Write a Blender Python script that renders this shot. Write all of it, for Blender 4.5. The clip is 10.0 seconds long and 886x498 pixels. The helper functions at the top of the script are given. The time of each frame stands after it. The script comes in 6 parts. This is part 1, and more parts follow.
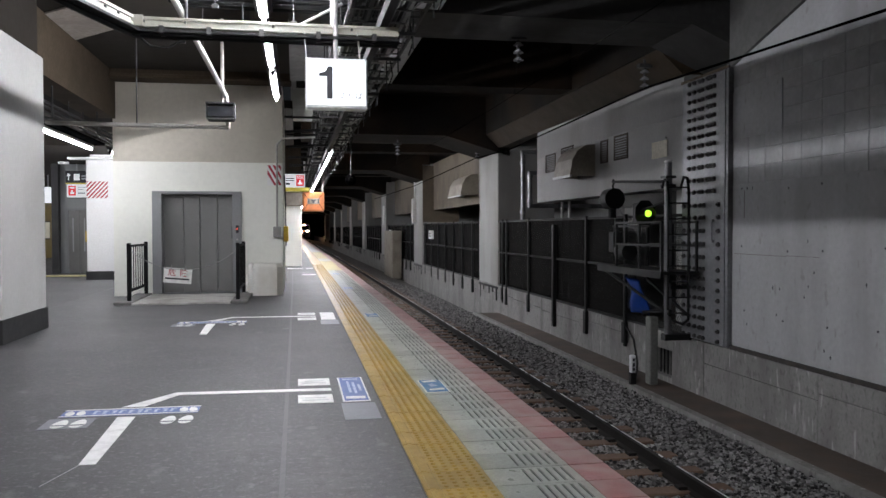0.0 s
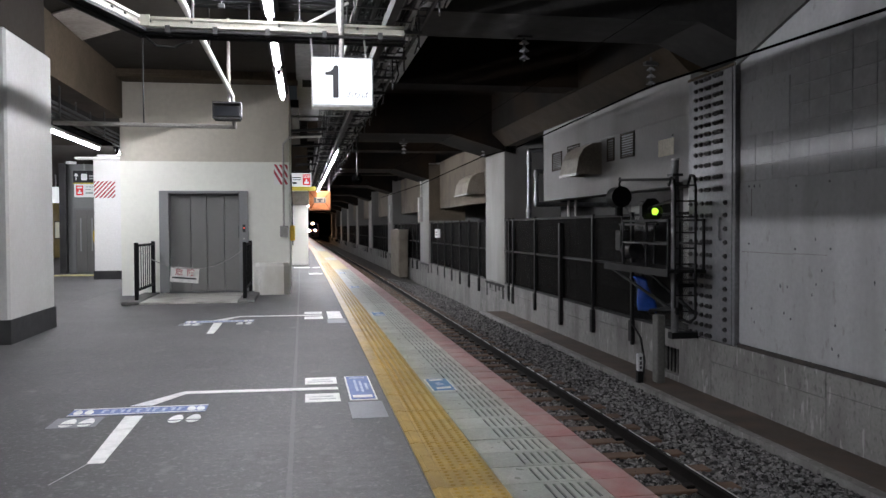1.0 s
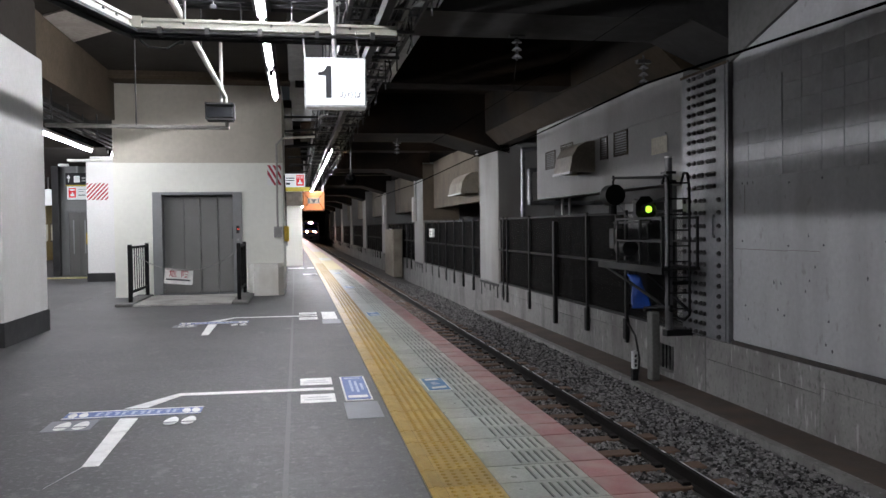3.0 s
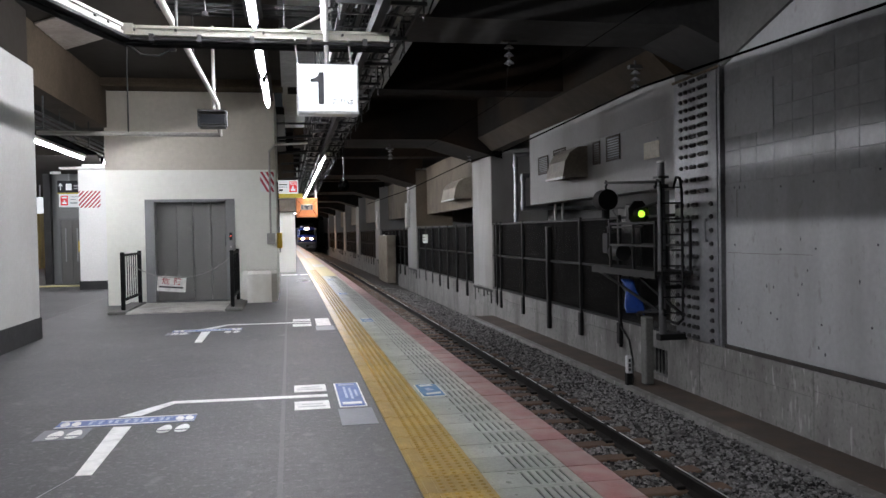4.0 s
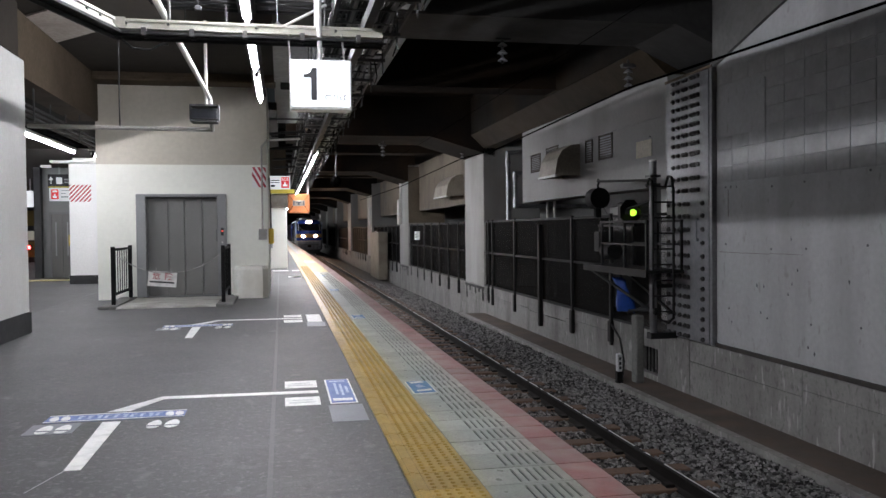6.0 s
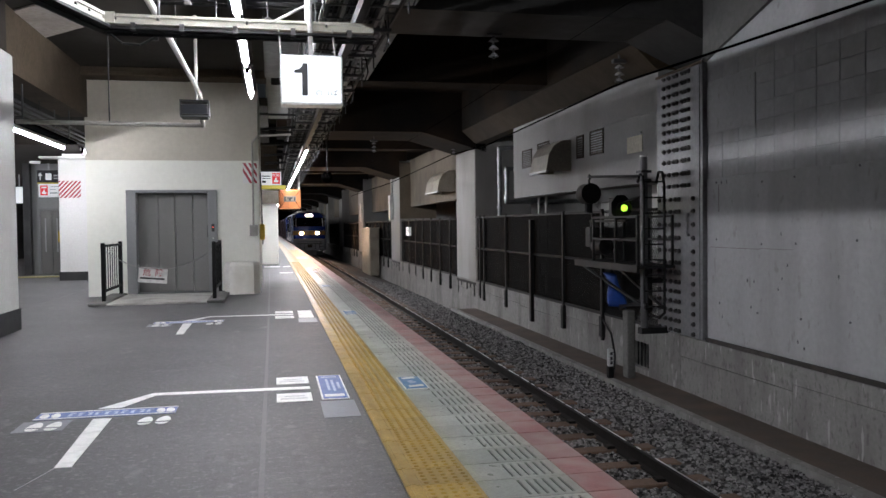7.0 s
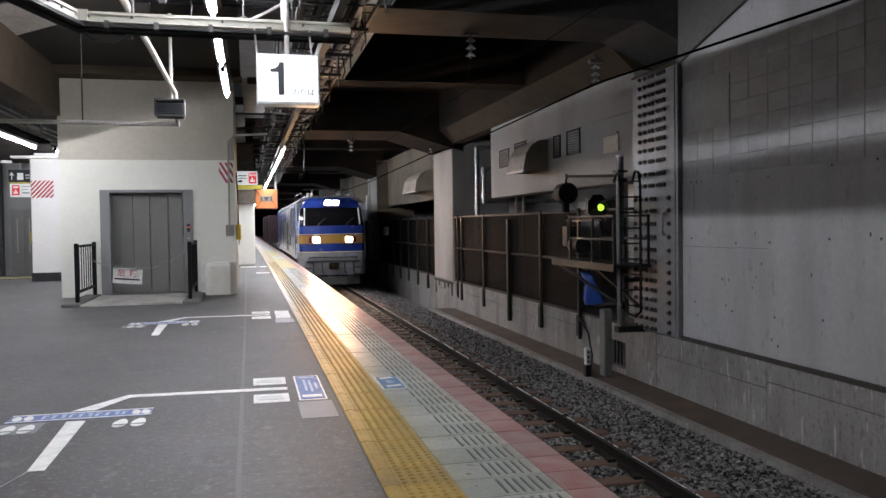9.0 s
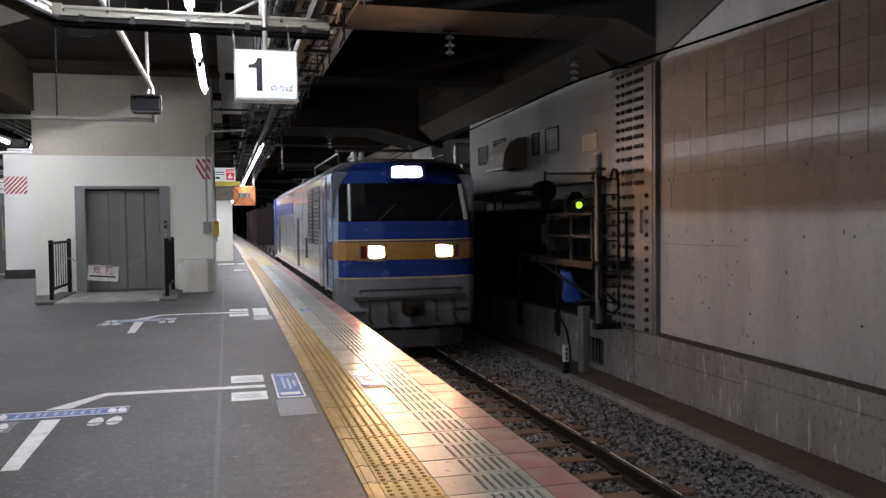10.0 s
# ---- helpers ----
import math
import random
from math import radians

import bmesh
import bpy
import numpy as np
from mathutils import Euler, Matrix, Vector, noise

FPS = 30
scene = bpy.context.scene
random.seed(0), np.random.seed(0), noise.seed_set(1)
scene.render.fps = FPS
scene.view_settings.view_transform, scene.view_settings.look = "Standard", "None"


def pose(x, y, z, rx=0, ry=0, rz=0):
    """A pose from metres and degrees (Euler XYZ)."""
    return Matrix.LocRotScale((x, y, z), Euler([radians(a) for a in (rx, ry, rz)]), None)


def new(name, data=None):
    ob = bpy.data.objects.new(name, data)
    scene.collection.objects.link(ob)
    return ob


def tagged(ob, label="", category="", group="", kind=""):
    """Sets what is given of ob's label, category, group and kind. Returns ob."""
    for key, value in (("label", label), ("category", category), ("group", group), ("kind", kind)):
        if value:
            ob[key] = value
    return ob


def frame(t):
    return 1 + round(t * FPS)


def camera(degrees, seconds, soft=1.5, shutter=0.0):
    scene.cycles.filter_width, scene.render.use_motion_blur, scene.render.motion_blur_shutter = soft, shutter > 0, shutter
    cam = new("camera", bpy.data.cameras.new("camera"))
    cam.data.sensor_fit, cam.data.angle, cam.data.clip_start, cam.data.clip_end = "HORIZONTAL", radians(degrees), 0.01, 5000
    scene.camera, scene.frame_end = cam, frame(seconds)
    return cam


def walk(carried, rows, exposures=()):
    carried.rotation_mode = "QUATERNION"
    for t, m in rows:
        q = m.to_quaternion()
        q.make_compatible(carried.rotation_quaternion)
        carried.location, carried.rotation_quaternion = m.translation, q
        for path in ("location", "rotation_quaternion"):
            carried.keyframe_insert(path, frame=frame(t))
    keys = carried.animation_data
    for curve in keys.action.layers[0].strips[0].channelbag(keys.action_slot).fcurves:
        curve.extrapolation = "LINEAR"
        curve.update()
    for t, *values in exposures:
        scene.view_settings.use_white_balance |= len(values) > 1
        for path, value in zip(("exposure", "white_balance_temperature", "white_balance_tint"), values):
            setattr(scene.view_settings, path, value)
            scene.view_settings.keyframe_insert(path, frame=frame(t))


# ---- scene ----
EYE = 1.40
cam = camera(57.0, 10.0, 1.5, 0.5)
# seconds, pitch, roll, yaw of a camera held at one spot
TURNS = [
    (0, -1.421, 0.096, -10.138),
    (0.5, -1.421, 0.219, -9.883),
    (1, -1.512, 0.256, -9.691),
    (1.5, -1.639, 0.146, -9.750),
    (2, -1.926, 0.296, -9.788),
    (3.5, -1.297, 0.931, -10.296),
    (4, -1.159, 1.051, -10.566),
    (4.5, -1.103, 1.019, -10.781),
    (5, -1.112, 0.875, -10.872),
    (5.5, -1.203, 0.687, -10.952),
    (7, -1.684, 0.674, -11.725),
    (7.5, -1.720, 0.825, -12.122),
    (8, -1.637, 0.808, -12.472),
    (8.5, -1.607, 0.785, -12.807),
    (9, -1.730, 0.769, -13.301),
    (9.5, -1.903, 0.743, -13.845),
    (10, -1.945, 0.664, -14.773),
]
walk(cam, [(t, pose(0, 0, EYE, 90 + p, r, y)) for t, p, r, y in TURNS], [(0, 0.06), (8.5, 0.06), (9.0, -0.05), (9.5, -0.22), (10, -0.36)])

# ---- the way of the line ----
TRACK_X, RAIL_Z, EDGE_X, WALL_X = 3.30, -1.07, 1.80, 6.40
BED_Z, CURB_X, CURB_Z = -1.25, 5.72, -1.30


def bend(y):
    """How far the line swings to the west at y."""
    return 0.0 if y < 0 else -y * y / 12000 if y < 60 else -0.3 - 0.01 * (y - 60)


# ---- world and light ----
world = bpy.data.worlds.new("world")
scene.world = world
world.use_nodes = True
world.node_tree.nodes["Background"].inputs["Color"].default_value = (0.8, 0.9, 1, 1)
world.node_tree.nodes["Background"].inputs["Strength"].default_value = 0.012


TUBES = [(-0.33, y, 3.60, 2.1) for y in (-9.6, -3.0, 1.4, 5.7, 7.87)] + [(-0.33, 10.60, 3.60, 1.95), (-0.33, 13.10, 3.60, 2.42)]
FAR_TUBES = [22.6, 27.4, 32.2, 37.0, 41.8, 50, 60, 72, 86, 102, 120]
# Unseen lamps behind the lift shaft, added to brighten the far platform.
FILL_TUBES = [(-1.6, 24.2, 3.6, 2.3), (-1.6, 27.4, 3.6, 2.3), (-2.4, 34.0, 3.6, 2.3), (-2.4, 41.0, 3.6, 2.3)]
# First two hang hidden behind the lift wall, added to light the aisle pillar.
AISLE_TUBES = [(-4.15, 22.0, 3.1, 1.9), (-4.08, 19.9, 3.1, 1.4), (-4.05, 15.75, 3.0, 3.3), (-8.0, 16.0, 3.2, 2.4), (-5.6, 6.0, 3.2, 2.4), (-8.5, 20.5, 3.2, 2.4), (-9.5, 24, 3.2, 2.4), (-12.0, 33, 3.2, 4.0)]


# ---- materials ----
def ramp(nt, fac, a, b, lo=0.3, hi=0.7):
    r = nt.nodes.new("ShaderNodeValToRGB")
    r.color_ramp.elements[0].position, r.color_ramp.elements[1].position = lo, hi
    r.color_ramp.elements[0].color, r.color_ramp.elements[1].color = (*a, 1), (*b, 1)
    nt.links.new(fac, r.inputs[0])
    return r.outputs[0]


def noise_tex(nt, scale, detail=4.0, stretch=None, coord="Object", own=False):
    tc = nt.nodes.new("ShaderNodeTexCoord")
    out = tc.outputs[coord]
    if stretch:
        mp = nt.nodes.new("ShaderNodeMapping")
        mp.inputs["Scale"].default_value = stretch
        nt.links.new(out, mp.inputs[0])
        out = mp.outputs[0]
    n = nt.nodes.new("ShaderNodeTexNoise")
    n.inputs["Scale"].default_value, n.inputs["Detail"].default_value = scale, detail
    nt.links.new(out, n.inputs["Vector"])
    if own:
        n.noise_dimensions = "4D"
        oi, k = nt.nodes.new("ShaderNodeObjectInfo"), nt.nodes.new("ShaderNodeMath")
        k.operation, k.inputs[1].default_value = "MULTIPLY", 71.0
        nt.links.new(oi.outputs["Random"], k.inputs[0])
        nt.links.new(k.outputs[0], n.inputs["W"])
    return n.outputs["Fac"]


def mixed(nt, fac, a, b, mode="MIX"):
    m = nt.nodes.new("ShaderNodeMix")
    m.data_type, m.blend_type = "RGBA", mode
    for s, v in ((m.inputs[0], fac), (m.inputs[6], a), (m.inputs[7], b)):
        if isinstance(v, (int, float)):
            s.default_value = v
        elif isinstance(v, tuple):
            s.default_value = (*v, 1)
        else:
            nt.links.new(v, s)
    return m.outputs[2]


def mat(name, col, rough=0.6, metal=0.0, stain=None, big=0.7, grain=40.0, vary=0.18, bump=0.1, streak=None, rand=0.0, stain_lo=0.45, stain_hi=0.75, spec=0.5, rvar=0.1):
    m = bpy.data.materials.new(name)
    m.use_nodes = True
    nt = m.node_tree
    b = nt.nodes["Principled BSDF"]
    g = noise_tex(nt, grain, 5, own=rand > 0)
    c = ramp(nt, g, tuple(v * (1 - vary) for v in col), tuple(min(1, v * (1 + vary)) for v in col))
    if stain:
        s = noise_tex(nt, big, 6, streak, own=rand > 0)
        c = mixed(nt, ramp(nt, s, (0, 0, 0), (1, 1, 1), stain_lo, stain_hi), c, stain)
    if rand:
        oi = nt.nodes.new("ShaderNodeObjectInfo")
        k = nt.nodes.new("ShaderNodeMapRange")
        k.inputs[3].default_value, k.inputs[4].default_value = 1 - rand, 1 + rand
        nt.links.new(oi.outputs["Random"], k.inputs[0])
        h = nt.nodes.new("ShaderNodeHueSaturation")
        nt.links.new(k.outputs[0], h.inputs["Value"])
        nt.links.new(c, h.inputs["Color"])
        c = h.outputs[0]
    nt.links.new(c, b.inputs["Base Color"])
    rr = nt.nodes.new("ShaderNodeMapRange")
    rr.inputs[3].default_value, rr.inputs[4].default_value = max(0.02, rough - rvar), min(1, rough + rvar)
    nt.links.new(noise_tex(nt, big * 4, 4, own=rand > 0), rr.inputs[0])
    nt.links.new(rr.outputs[0], b.inputs["Roughness"])
    b.inputs["Metallic"].default_value = metal
    b.inputs["Specular IOR Level"].default_value = spec
    if bump:
        bp = nt.nodes.new("ShaderNodeBump")
        bp.inputs["Strength"].default_value, bp.inputs["Distance"].default_value = bump, 0.01
        nt.links.new(g, bp.inputs["Height"])
        nt.links.new(bp.outputs[0], b.inputs["Normal"])
    return m


def glow(name, col, strength):
    m = bpy.data.materials.new(name)
    m.use_nodes = True
    b = m.node_tree.nodes["Principled BSDF"]
    b.inputs["Base Color"].default_value = (*col, 1)
    b.inputs["Emission Color"].default_value = (*col, 1)
    b.inputs["Emission Strength"].default_value = strength
    return m


def stone_mat():
    """Crushed stone: each loose piece has its own grey."""
    m = mat("ballast_stone", (0.093, 0.089, 0.087), 0.85, grain=60, vary=0.25, bump=0.3)
    nt = m.node_tree
    b = nt.nodes["Principled BSDF"]
    geo = nt.nodes.new("ShaderNodeNewGeometry")
    k = ramp(nt, geo.outputs["Random Per Island"], (0.03, 0.028, 0.026), (2.6, 2.6, 2.65), 0.12, 1.0)
    old = b.inputs["Base Color"].links[0].from_socket
    nt.links.new(mixed(nt, 1.0, old, k, "MULTIPLY"), b.inputs["Base Color"])
    return m


def asphalt_mat():
    """Worn asphalt: fine grain, dull trodden patches and pale scuffs."""
    m = mat("asphalt", (0.062, 0.061, 0.063), 0.60, stain=(0.105, 0.1035, 0.1045), big=0.35, grain=150, vary=0.35, bump=0.2, rvar=0.05)
    nt = m.node_tree
    b = nt.nodes["Principled BSDF"]
    old = b.inputs["Base Color"].links[0].from_socket
    dark = ramp(nt, noise_tex(nt, 1.7, 8), (0.84, 0.84, 0.85), (1.08, 1.08, 1.08), 0.36, 0.62)
    c = mixed(nt, 0.8, old, dark, "MULTIPLY")
    scuff = ramp(nt, noise_tex(nt, 4.5, 10, (1.0, 0.6, 1.0)), (0, 0, 0), (0.5, 0.5, 0.5), 0.62, 0.74)
    c = mixed(nt, scuff, c, (0.21, 0.21, 0.21))
    chip = ramp(nt, noise_tex(nt, 34, 3), (0, 0, 0), (0.5, 0.5, 0.5), 0.66, 0.72)
    nt.links.new(mixed(nt, chip, c, (0.20, 0.20, 0.20)), b.inputs["Base Color"])
    speckled(m, 13, 0.50, 0.62, (0.05, 0.049, 0.051), 0.6)
    speckled(m, 2.6, 0.55, 0.72, (0.05, 0.049, 0.05), 0.5, (1.0, 0.35, 1.0))
    speckled(m, 26, 0.56, 0.66, (0.17, 0.168, 0.17), 0.6)
    speckled(m, 60, 0.58, 0.66, (0.035, 0.035, 0.036), 0.65)
    return speckled(m, 48, 0.60, 0.68, (0.17, 0.17, 0.17), 0.5)


def speckled(m, scale, lo, hi, col, amount=0.7, stretch=None):
    """Adds spots of dirt of their own colour to a material."""
    nt = m.node_tree
    b = nt.nodes["Principled BSDF"]
    old = b.inputs["Base Color"].links[0].from_socket
    f = ramp(nt, noise_tex(nt, scale, 9, stretch), (0, 0, 0), (amount, amount, amount), lo, hi)
    nt.links.new(mixed(nt, f, old, col), b.inputs["Base Color"])
    return m


def net_mat():
    """Dense wire netting: dark, with a little of what is behind showing through."""
    m = mat("netting", (0.006, 0.0055, 0.005), 0.85, bump=0, spec=0.04)
    m.node_tree.nodes["Principled BSDF"].inputs["Alpha"].default_value = 0.82
    return m


